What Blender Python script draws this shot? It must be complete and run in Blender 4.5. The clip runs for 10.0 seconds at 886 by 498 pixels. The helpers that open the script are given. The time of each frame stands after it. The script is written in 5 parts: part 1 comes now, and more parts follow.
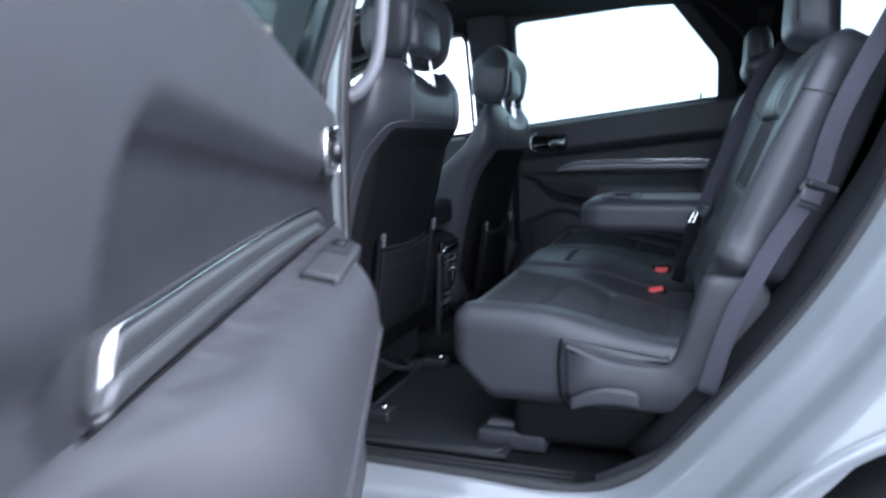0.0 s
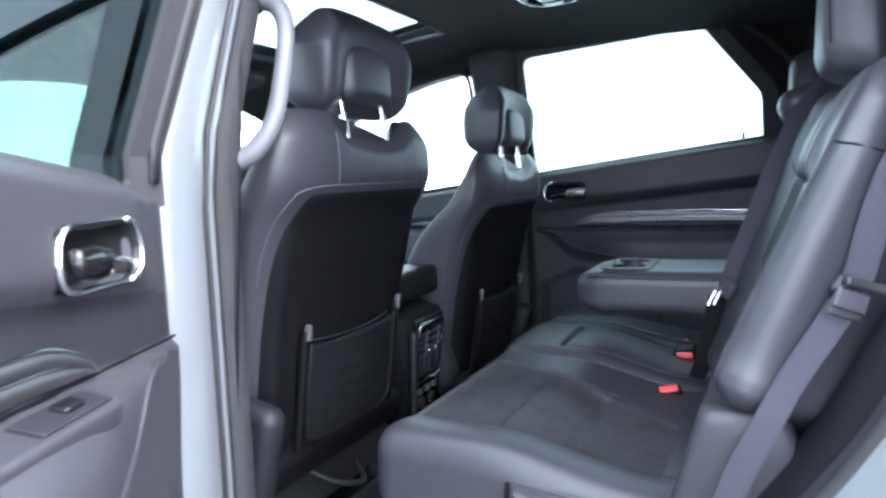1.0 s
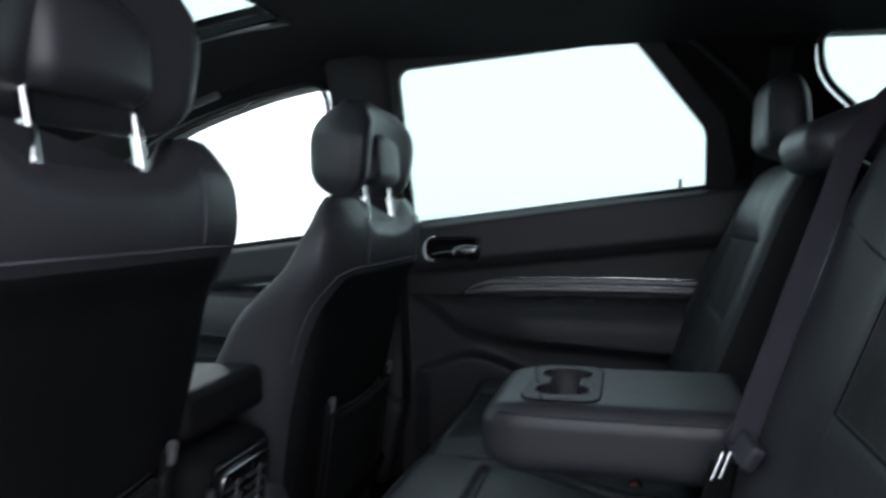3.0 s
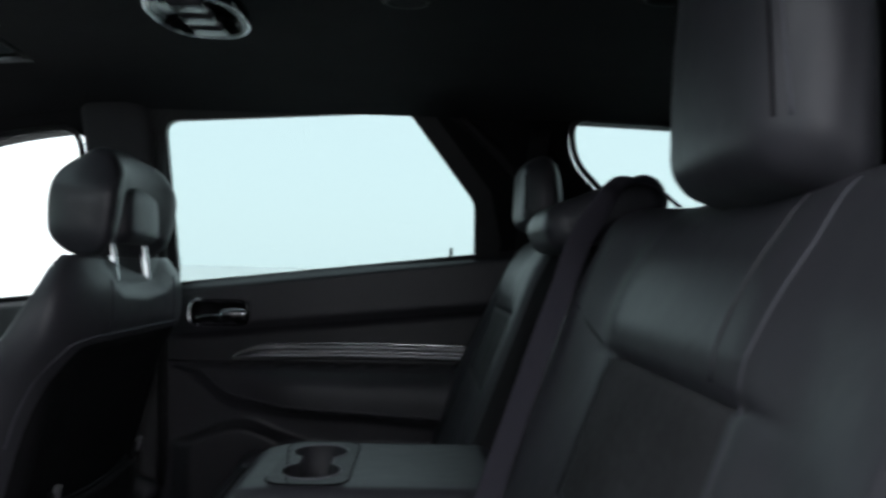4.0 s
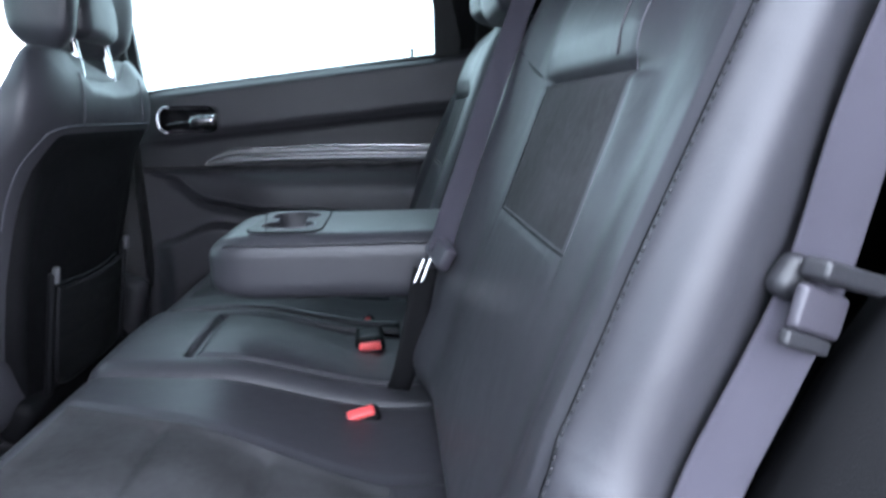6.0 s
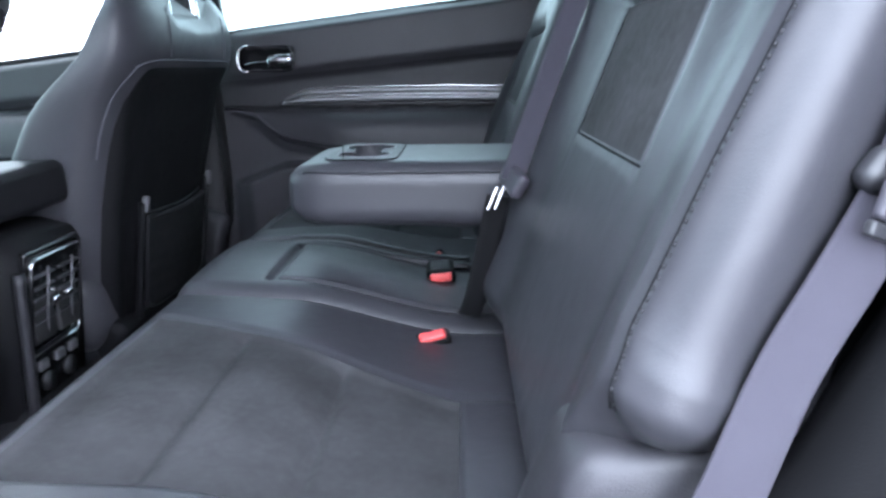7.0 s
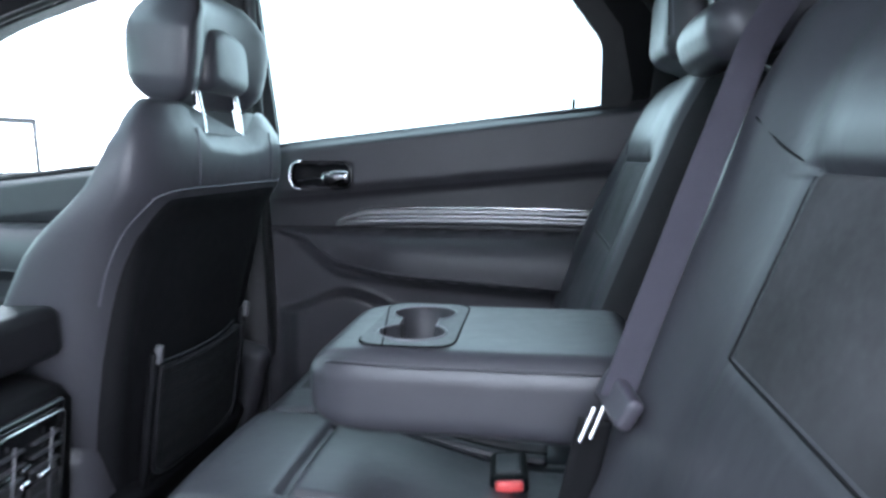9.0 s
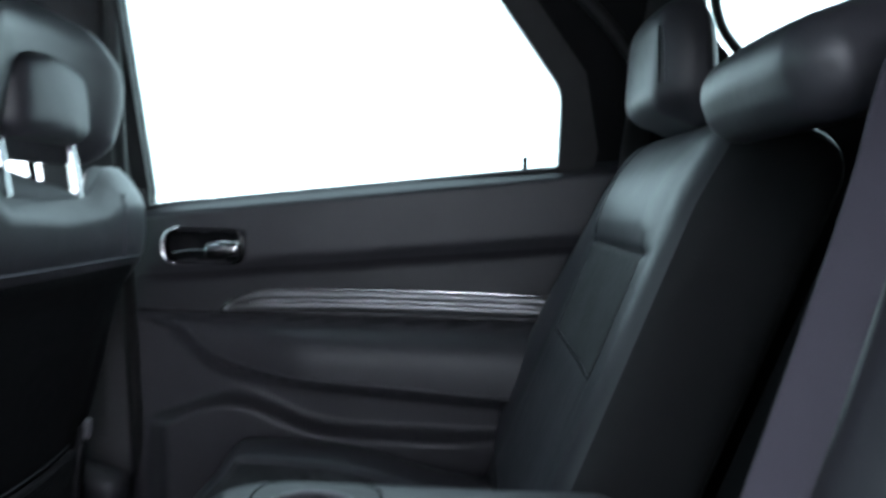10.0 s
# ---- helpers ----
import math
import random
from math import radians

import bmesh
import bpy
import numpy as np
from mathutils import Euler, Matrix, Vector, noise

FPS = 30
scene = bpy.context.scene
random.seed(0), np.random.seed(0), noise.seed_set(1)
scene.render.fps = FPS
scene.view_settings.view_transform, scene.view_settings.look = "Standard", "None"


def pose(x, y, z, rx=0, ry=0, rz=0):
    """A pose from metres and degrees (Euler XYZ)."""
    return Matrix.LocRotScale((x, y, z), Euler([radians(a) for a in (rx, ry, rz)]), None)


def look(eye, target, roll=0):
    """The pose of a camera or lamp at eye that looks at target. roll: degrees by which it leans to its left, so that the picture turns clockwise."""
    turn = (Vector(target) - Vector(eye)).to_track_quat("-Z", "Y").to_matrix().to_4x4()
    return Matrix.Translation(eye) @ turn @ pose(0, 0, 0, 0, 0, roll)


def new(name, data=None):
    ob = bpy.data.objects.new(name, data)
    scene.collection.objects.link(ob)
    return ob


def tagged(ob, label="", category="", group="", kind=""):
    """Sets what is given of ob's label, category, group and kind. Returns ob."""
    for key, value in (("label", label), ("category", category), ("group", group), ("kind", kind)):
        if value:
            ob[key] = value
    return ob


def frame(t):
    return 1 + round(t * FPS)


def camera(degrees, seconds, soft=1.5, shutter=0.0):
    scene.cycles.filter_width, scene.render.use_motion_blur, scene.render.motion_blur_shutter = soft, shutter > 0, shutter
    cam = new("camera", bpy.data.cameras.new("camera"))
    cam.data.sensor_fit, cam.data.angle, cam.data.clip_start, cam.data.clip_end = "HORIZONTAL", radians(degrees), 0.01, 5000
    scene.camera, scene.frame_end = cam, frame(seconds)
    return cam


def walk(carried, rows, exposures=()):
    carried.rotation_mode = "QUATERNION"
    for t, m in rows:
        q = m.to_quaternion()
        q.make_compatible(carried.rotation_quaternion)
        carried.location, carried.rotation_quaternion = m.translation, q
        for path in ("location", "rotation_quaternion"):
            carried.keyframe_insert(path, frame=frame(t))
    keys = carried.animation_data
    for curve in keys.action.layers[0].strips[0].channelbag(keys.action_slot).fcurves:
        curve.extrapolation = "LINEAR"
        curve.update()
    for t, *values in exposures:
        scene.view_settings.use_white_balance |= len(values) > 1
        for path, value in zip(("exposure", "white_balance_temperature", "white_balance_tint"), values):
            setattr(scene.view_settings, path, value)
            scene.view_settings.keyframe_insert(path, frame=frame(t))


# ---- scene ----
cam = camera(63.8, 10.0, soft=2.8, shutter=0.5)
PATH = [
    (0, (0.588, -1.939, 1.183), (-0.028, -0.137, 0.899), -1.2),
    (0.3, (0.629, -1.824, 1.217), (-0.021, -0.034, 0.932), -2.9),
    (0.5, (0.635, -1.742, 1.214), (-0.030, 0.049, 0.974), -2.8),
    (1, (0.694, -1.547, 1.231), (-0.103, 0.197, 1.045), -2.3),
    (1.5, (0.704, -1.401, 1.220), (-0.158, 0.307, 1.005), -1.7),
    (2, (0.646, -1.240, 1.206), (-0.127, 0.510, 0.991), -1.0),
    (2.2, (0.594, -1.169, 1.214), (-0.127, 0.604, 1.002), -0.7),
    (3.3, (0.508, -0.926, 1.282), (0.179, 0.971, 1.237), -0.5),
    (3.5, (0.521, -0.915, 1.287), (0.315, 1.001, 1.276), -0.3),
    (4, (0.560, -0.931, 1.288), (0.619, 0.994, 1.341), 1.3),
    (4.5, (0.589, -0.961, 1.284), (0.789, 0.954, 1.308), 0.6),
    (5, (0.587, -0.978, 1.251), (0.795, 0.934, 1.161), -0.2),
    (5.5, (0.581, -0.998, 1.212), (0.775, 0.904, 0.981), -0.4),
    (6, (0.574, -1.017, 1.184), (0.707, 0.870, 0.822), -0.8),
    (7.3, (0.561, -1.037, 1.152), (0.438, 0.823, 0.669), -0.2),
    (7.5, (0.556, -1.025, 1.153), (0.379, 0.834, 0.683), 0.3),
    (8, (0.549, -0.972, 1.170), (0.267, 0.890, 0.764), 0.4),
    (8.5, (0.545, -0.901, 1.202), (0.252, 0.968, 0.837), -0.5),
    (9, (0.557, -0.767, 1.222), (0.312, 1.127, 0.968), 0.3),
    (9.5, (0.531, -0.604, 1.222), (0.274, 1.288, 0.972), 1.1),
    (9.8, (0.536, -0.505, 1.243), (0.394, 1.409, 1.070), 2.3),
    (10, (0.542, -0.448, 1.262), (0.471, 1.472, 1.131), 1.5),
]
EXPOSURES = [(0.0, 1.95, 5650, 19), (0.5, 2.6, 5800, 18), (1.0, 2.7, 5850, 18), (2.2, 2.85, 5850, 18), (3.3, 1.0, 6500, 17), (4.5, 0.85, 6500, 18), (5.0, 1.1, 6600, 21), (5.2, 1.5, 6400, 19), (5.5, 2.45, 6000, 19), (6.2, 3.05, 5900, 20), (7.3, 3.45, 5850, 19), (8.0, 3.65, 5850, 19), (9.0, 3.4, 5900, 18), (9.5, 3.15, 6000, 18), (10.0, 2.65, 6100, 17)]
walk(cam, [(t, look(e, g, r)) for t, e, g, r in PATH], EXPOSURES)

# ---- daylight: a bright overcast sky and a wide, weak sun ----
world = bpy.data.worlds.new("overcast")
scene.world = world
world.use_nodes = True
wn, wl = world.node_tree.nodes, world.node_tree.links
sky = wn.new("ShaderNodeTexSky")
sky.sky_type, sky.sun_disc = "NISHITA", False
sky.sun_elevation, sky.sun_rotation = radians(38), radians(93)
sky.air_density, sky.dust_density = 1.0, 4.0
cloud = wn.new("ShaderNodeMix")
cloud.data_type = "RGBA"
cloud.inputs[0].default_value = 0.85
cloud.inputs[7].default_value = (11.0, 12.0, 12.2, 1)
wl.new(sky.outputs[0], cloud.inputs[6])
wl.new(cloud.outputs[2], wn["Background"].inputs[0])
wn["Background"].inputs[1].default_value = 0.15
sun = new("sun", bpy.data.lights.new("sun", "SUN"))
sun.data.energy, sun.data.angle, sun.data.color = 1.1, radians(30), (1.0, 0.97, 0.93)
sun.matrix_world = look((6.0, -0.3, 5.5), (0, 0, 0.8))


# ---- materials ----
def material(name, colour, rough=0.5, metal=0.0, grain=0.0, scale=200.0, vary=0.15, vary_scale=6.0, coat=0.0, spec=0.5, kind="noise", sheen=0.0):
    m = bpy.data.materials.new(name)
    m.use_nodes = True
    n, l = m.node_tree.nodes, m.node_tree.links
    p = n["Principled BSDF"]
    p.inputs["Roughness"].default_value, p.inputs["Metallic"].default_value = rough, metal
    p.inputs["Coat Weight"].default_value, p.inputs["Coat Roughness"].default_value = coat, 0.04
    p.inputs["Specular IOR Level"].default_value = spec
    p.inputs["Sheen Weight"].default_value = sheen
    co = n.new("ShaderNodeTexCoord")
    big = n.new("ShaderNodeTexNoise")
    big.inputs["Scale"].default_value, big.inputs["Detail"].default_value = vary_scale, 5
    l.new(co.outputs["Object"], big.inputs["Vector"])
    ramp = n.new("ShaderNodeMapRange")
    ramp.inputs["From Min"].default_value, ramp.inputs["From Max"].default_value = 0.3, 0.7
    ramp.inputs["To Min"].default_value, ramp.inputs["To Max"].default_value = 1 - vary, 1 + vary
    l.new(big.outputs["Fac"], ramp.inputs["Value"])
    mul = n.new("ShaderNodeVectorMath")
    mul.operation = "SCALE"
    mul.inputs[0].default_value = colour
    l.new(ramp.outputs[0], mul.inputs["Scale"])
    l.new(mul.outputs[0], p.inputs["Base Color"])
    rr = n.new("ShaderNodeMapRange")
    rr.inputs["To Min"].default_value, rr.inputs["To Max"].default_value = max(0.02, rough * (1 - vary)), min(1, rough * (1 + vary))
    fine = n.new("ShaderNodeTexNoise")
    fine.inputs["Scale"].default_value, fine.inputs["Detail"].default_value = vary_scale * 9, 4
    l.new(co.outputs["Object"], fine.inputs["Vector"])
    l.new(fine.outputs["Fac"], rr.inputs["Value"])
    l.new(rr.outputs[0], p.inputs["Roughness"])
    if grain:
        bump = n.new("ShaderNodeBump")
        bump.inputs["Strength"].default_value, bump.inputs["Distance"].default_value = 0.6, grain
        if kind == "leather":
            tex = n.new("ShaderNodeTexVoronoi")
            tex.feature = "DISTANCE_TO_EDGE"
            tex.inputs["Scale"].default_value = scale
            l.new(co.outputs["Object"], tex.inputs["Vector"])
            l.new(tex.outputs["Distance"], bump.inputs["Height"])
            # soft creases and dents of the hide
            dents, soft_bump = n.new("ShaderNodeTexNoise"), n.new("ShaderNodeBump")
            dents.inputs["Scale"].default_value, dents.inputs["Detail"].default_value, dents.inputs["Distortion"].default_value = 16, 4, 0.6
            soft_bump.inputs["Strength"].default_value, soft_bump.inputs["Distance"].default_value = 0.22, 0.006
            l.new(co.outputs["Object"], dents.inputs["Vector"])
            l.new(dents.outputs["Fac"], soft_bump.inputs["Height"])
            l.new(soft_bump.outputs[0], bump.inputs["Normal"])
        elif kind == "net":
            # square net: two crossed rows of cords
            xyz = n.new("ShaderNodeSeparateXYZ")
            l.new(co.outputs["Object"], xyz.inputs[0])
            cords = []
            for axis in ("Y", "Z"):
                f, sn = n.new("ShaderNodeMath"), n.new("ShaderNodeMath")
                f.operation, sn.operation = "MULTIPLY", "SINE"
                f.inputs[1].default_value = scale
                l.new(xyz.outputs[axis], f.inputs[0])
                l.new(f.outputs[0], sn.inputs[0])
                cords.append(sn)
            top = n.new("ShaderNodeMath")
            top.operation = "MAXIMUM"
            l.new(cords[0].outputs[0], top.inputs[0])
            l.new(cords[1].outputs[0], top.inputs[1])
            l.new(top.outputs[0], bump.inputs["Height"])
            shade = n.new("ShaderNodeMapRange")
            shade.inputs["From Min"].default_value, shade.inputs["To Min"].default_value, shade.inputs["To Max"].default_value = -0.2, 0.05, 2.4
            l.new(top.outputs[0], shade.inputs["Value"])
            cord = n.new("ShaderNodeVectorMath")
            cord.operation = "SCALE"
            l.new(mul.outputs[0], cord.inputs[0])
            l.new(shade.outputs[0], cord.inputs["Scale"])
            l.new(cord.outputs[0], p.inputs["Base Color"])
        elif kind == "weave":
            tex = n.new("ShaderNodeTexWave")
            tex.inputs["Scale"].default_value, tex.inputs["Distortion"].default_value = scale, 0.4
            l.new(co.outputs["UV"], tex.inputs["Vector"])
            l.new(tex.outputs["Fac"], bump.inputs["Height"])
        else:
            tex = n.new("ShaderNodeTexNoise")
            tex.inputs["Scale"].default_value, tex.inputs["Detail"].default_value = scale, 3
            l.new(co.outputs["Object"], tex.inputs["Vector"])
            l.new(tex.outputs["Fac"], bump.inputs["Height"])
        l.new(bump.outputs[0], p.inputs["Normal"])
    return m


def glass_material(name, tint, gloss=0.06):
    m = bpy.data.materials.new(name)
    m.use_nodes = True
    n, l = m.node_tree.nodes, m.node_tree.links
    out = n["Material Output"]
    n.remove(n["Principled BSDF"])
    clear, shine, mix = n.new("ShaderNodeBsdfTransparent"), n.new("ShaderNodeBsdfGlossy"), n.new("ShaderNodeMixShader")
    clear.inputs[0].default_value = (*tint, 1)
    shine.inputs["Roughness"].default_value = 0.02
    mix.inputs[0].default_value = gloss
    l.new(clear.outputs[0], mix.inputs[1])
    l.new(shine.outputs[0], mix.inputs[2])
    l.new(mix.outputs[0], out.inputs[0])
    return m


LEATHER = material("black_leather", (0.037, 0.0365, 0.043), 0.42, grain=0.00022, scale=650, vary=0.12, kind="leather", spec=0.44)
SUEDE = material("black_suede", (0.035, 0.035, 0.038), 0.92, grain=0.0006, scale=900, vary=0.34, vary_scale=13, spec=0.25)
SEAM = material("seam_shadow", (0.007, 0.007, 0.008), 0.9, spec=0.1)
STITCH = material("dark_stitch", (0.020, 0.020, 0.024), 0.8)
THREAD = material("grey_thread", (0.085, 0.085, 0.10), 0.7)
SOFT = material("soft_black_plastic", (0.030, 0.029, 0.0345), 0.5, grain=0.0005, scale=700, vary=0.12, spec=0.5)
VINYL = material("black_vinyl", (0.0095, 0.0093, 0.011), 0.50, grain=0.0003, scale=700, vary=0.14, spec=0.22)
INSERT = material("dark_trim", (0.017, 0.0165, 0.020), 0.5, grain=0.0004, scale=700, vary=0.14, spec=0.40)
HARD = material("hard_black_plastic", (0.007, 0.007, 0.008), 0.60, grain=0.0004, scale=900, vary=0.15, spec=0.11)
GLOSS = material("gloss_black_plastic", (0.008, 0.008, 0.009), 0.12, vary=0.1)
CLOTH = material("black_headliner_cloth", (0.024, 0.024, 0.026), 0.95, grain=0.0008, scale=1200, vary=0.12, spec=0.2)
PILLAR = material("pillar_cloth", (0.05, 0.05, 0.053), 0.9, grain=0.0008, scale=1200, vary=0.1, spec=0.2)
CARPET = material("black_carpet", (0.010, 0.010, 0.011), 1.0, grain=0.004, scale=500, vary=0.3, vary_scale=14, spec=0.1)
MAT = material("ribbed_rubber_mat", (0.013, 0.013, 0.015), 0.6, grain=0.002, scale=300, vary=0.25, vary_scale=12)
PAINT = material("grey_paint", (0.155, 0.166, 0.175), 0.28, coat=1.0, vary=0.03)
RUBBER = material("black_rubber", (0.014, 0.014, 0.015), 0.6, grain=0.0005, scale=300, vary=0.2)
CHROME = material("chrome", (0.75, 0.75, 0.77), 0.12, metal=1.0, vary=0.1)
SATIN = material("satin_aluminium", (0.23, 0.228, 0.238), 0.44, metal=1.0, grain=0.0002, scale=600, vary=0.08)
HANDLE_METAL = material("bright_aluminium", (0.60, 0.60, 0.62), 0.32, metal=1.0, vary=0.08)
BELT = material("purple_grey_webbing", (0.048, 0.044, 0.060), 0.80, grain=0.0008, scale=55, vary=0.08, kind="weave")
RED = material("red_plastic", (0.80, 0.085, 0.085), 0.4, vary=0.08)
REDCORD = material("red_cord", (0.55, 0.03, 0.04), 0.8, grain=0.001, scale=800)
STEEL = material("dark_steel", (0.04, 0.04, 0.043), 0.5, metal=0.6, grain=0.0004, scale=200, vary=0.25)
NET = material("black_net", (0.009, 0.009, 0.010), 0.7, grain=0.002, scale=1150, vary=0.15, kind="net", spec=0.12)
GREYTRIM = material("grey_trim", (0.075, 0.075, 0.082), 0.5, vary=0.1)
HANDLE = material("grey_handle_plastic", (0.15, 0.15, 0.165), 0.45, grain=0.0003, scale=600, vary=0.1)
GUIDE = material("dark_guide_plastic", (0.026, 0.026, 0.030), 0.42, grain=0.0003, scale=500, vary=0.1)
TONGUE = material("belt_tongue_plastic", (0.05, 0.046, 0.058), 0.45, grain=0.0003, scale=500, vary=0.1)
TYRE = material("tyre_rubber", (0.016, 0.016, 0.017), 0.8, grain=0.002, scale=120, vary=0.2)
LENS = material("frosted_lens", (0.045, 0.045, 0.05), 0.15, vary=0.1)
SIDE_GLASS = glass_material("green_tinted_glass", (0.50, 0.57, 0.565), 0.015)
SCREEN_GLASS = glass_material("shaded_windscreen_glass", (0.52, 0.63, 0.60), 0.03)
TAIL_GLASS = glass_material("privacy_glass", (0.10, 0.115, 0.115), 0.03)
CLEAR_GLASS = glass_material("clear_glass", (0.93, 0.97, 0.96))
MIRROR = material("mirror_silver", (0.85, 0.86, 0.87), 0.03, metal=1.0, vary=0.02)
ASPHALT = material("grey_asphalt", (0.055, 0.055, 0.057), 0.85, grain=0.006, scale=120, vary=0.3, vary_scale=2.5)
CONCRETE = material("pale_concrete", (0.72, 0.725, 0.72), 0.85, grain=0.003, scale=160, vary=0.05, vary_scale=1.5)
WARM_LIT = material("warm_lit_lens", (0.8, 0.6, 0.5), 0.4)
WARM_LIT.node_tree.nodes["Principled BSDF"].inputs["Emission Color"].default_value = (1.0, 0.50, 0.33, 1)
WARM_LIT.node_tree.nodes["Principled BSDF"].inputs["Emission Strength"].default_value = 0.45


# ---- mesh helpers ----
def mesh_object(name, verts, faces, mat, parent=None, label="", smooth=True):
    me = bpy.data.meshes.new(name)
    me.from_pydata([tuple(map(float, v)) for v in verts], [], faces)
    me.materials.append(mat)
    if smooth:
        me.polygons.foreach_set("use_smooth", [True] * len(me.polygons))
    me.update()
    ob = new(name, me)
    if parent is not None:
        ob.parent = parent
    if label:
        tagged(ob, label)
    return ob


def part(name, bm, mat, parent=None, label="", smooth=True):
    bmesh.ops.recalc_face_normals(bm, faces=bm.faces)
    me = bpy.data.meshes.new(name)
    bm.to_mesh(me)
    bm.free()
    me.materials.append(mat)
    if smooth:
        me.polygons.foreach_set("use_smooth", [True] * len(me.polygons))
    ob = new(name, me)
    if parent is not None:
        ob.parent = parent
    if label:
        tagged(ob, label)
    return ob


def thing(name, label, category, group="", kind="", m=None):
    ob = new(name)
    ob.empty_display_size = 0.05
    tagged(ob, label, category, group, kind)
    if m is not None:
        ob.matrix_world = m
    return ob


def sharp(ob, degrees=35):
    ob.data.set_sharp_from_angle(angle=radians(degrees))
    return ob


def axis_lines(h, r, n, c=4):
    """Grid lines over -h..h: even on the flat, by angle on the rounded ends."""
    flat = list(np.linspace(-(h - r), h - r, max(2, n + 1)))
    arc = [h - r + r * math.tan(radians(45 * k / c)) for k in range(1, c + 1)]
    return np.array([-a for a in reversed(arc)] + flat + arc)


def rounded_grid(size, r, seg, corner=4):
    """Vertices and quads of a box with rounded edges, centred at the origin."""
    h = np.array(size) / 2
    r = min(r, *(h * 0.999))
    lines = [axis_lines(h[i], r, seg[i], corner) for i in range(3)]
    keys, verts, faces = {}, [], []

    def index(p):
        k = (round(p[0], 6), round(p[1], 6), round(p[2], 6))
        if k not in keys:
            keys[k] = len(verts)
            verts.append(p)
        return keys[k]

    for axis in range(3):
        a, b = (axis + 1) % 3, (axis + 2) % 3
        for s in (-1, 1):
            ids = []
            for i in lines[a]:
                row = []
                for j in lines[b]:
                    p = [0, 0, 0]
                    p[axis], p[a], p[b] = s * h[axis], i, j
                    row.append(index(p))
                ids.append(row)
            for i in range(len(ids) - 1):
                for j in range(len(ids[0]) - 1):
                    q = (ids[i][j], ids[i + 1][j], ids[i + 1][j + 1], ids[i][j + 1])
                    faces.append(q if s > 0 else q[::-1])
    v = np.array(verts)
    inner = np.clip(v, -(h - r), h - r)
    d = v - inner
    length = np.linalg.norm(d, axis=1, keepdims=True)
    length[length == 0] = 1
    return inner + r * d / length, faces


def pad(name, size, r, seg, mat, parent=None, at=(0, 0, 0), turn=(0, 0, 0), warp=None, label="", corner=4, splits=()):
    """A rounded, warped block; splits: (name, test on the block's own points, material, label) cut pieces off it as parts of their own."""
    v, faces = rounded_grid(size, r, seg, corner)
    own = v.copy()
    if warp is not None:
        v = warp(v)
    m = np.array(pose(*at, *turn))
    w = v @ m[:3, :3].T + m[:3, 3]
    left = faces
    made = []
    for n, test, mt, lb in splits:
        inside = test(own)
        take = [f for f in left if all(inside[i] for i in f)]
        got = set(take)
        left = [f for f in left if f not in got]
        made.append((n, take, mt, lb))
    out = []
    for n, fs, mt, lb in [(name, left, mat, label)] + made:
        used = sorted({i for f in fs for i in f})
        k = {i: j for j, i in enumerate(used)}
        out.append(mesh_object(n, w[used], [tuple(k[i] for i in f) for f in fs], mt, parent, lb))
    return out[0]


def box(name, x0, x1, y0, y1, z0, z1, mat, parent=None, r=0.006, label="", warp=None, seg=(1, 1, 1), corner=2):
    c = ((x0 + x1) / 2, (y0 + y1) / 2, (z0 + z1) / 2)
    return pad(name, (abs(x1 - x0), abs(y1 - y0), abs(z1 - z0)), r, seg, mat, parent, c, (0, 0, 0), warp, label, corner)


def loft(name, rings, mat, parent=None, label="", closed=True, caps=True, smooth=True):
    n = len(rings[0])
    verts = [p for ring in rings for p in ring]
    faces = []
    for i in range(len(rings) - 1):
        for j in range(n if closed else n - 1):
            k = (j + 1) % n
            faces.append((i * n + j, i * n + k, (i + 1) * n + k, (i + 1) * n + j))
    if caps and closed:
        faces.append(tuple(reversed(range(n))))
        faces.append(tuple(range((len(rings) - 1) * n, len(rings) * n)))
    ob = mesh_object(name, verts, faces, mat, parent, label, smooth)
    bm = bmesh.new()
    bm.from_mesh(ob.data)
    bmesh.ops.recalc_face_normals(bm, faces=bm.faces)
    bm.to_mesh(ob.data)
    bm.free()
    return ob


def fill_ends(ob, n):
    """Closes the last ring of a loft, whose outline may have hollows."""
    bm = bmesh.new()
    bm.from_mesh(ob.data)
    bm.verts.ensure_lookup_table()
    last = set(bm.verts[-n:])
    rim = [e for e in bm.edges if e.is_boundary and e.verts[0] in last and e.verts[1] in last]
    bmesh.ops.triangle_fill(bm, use_beauty=True, use_dissolve=False, edges=rim)
    bmesh.ops.recalc_face_normals(bm, faces=bm.faces)
    bm.to_mesh(ob.data)
    bm.free()
    ob.data.polygons.foreach_set("use_smooth", [True] * len(ob.data.polygons))
    sharp(ob, 42)


def smooth_path(points, n=8):
    """A Catmull-Rom line through the points."""
    p = [Vector(q) for q in points]
    p = [2 * p[0] - p[1]] + p + [2 * p[-1] - p[-2]]
    out = []
    for i in range(1, len(p) - 2):
        for k in range(n):
            t = k / n
            a, b, c, d = p[i - 1], p[i], p[i + 1], p[i + 2]
            out.append(0.5 * ((2 * b) + (c - a) * t + (2 * a - 5 * b + 4 * c - d) * t * t + (3 * b - a - 3 * c + d) * t ** 3))
    out.append(p[-2])
    return out


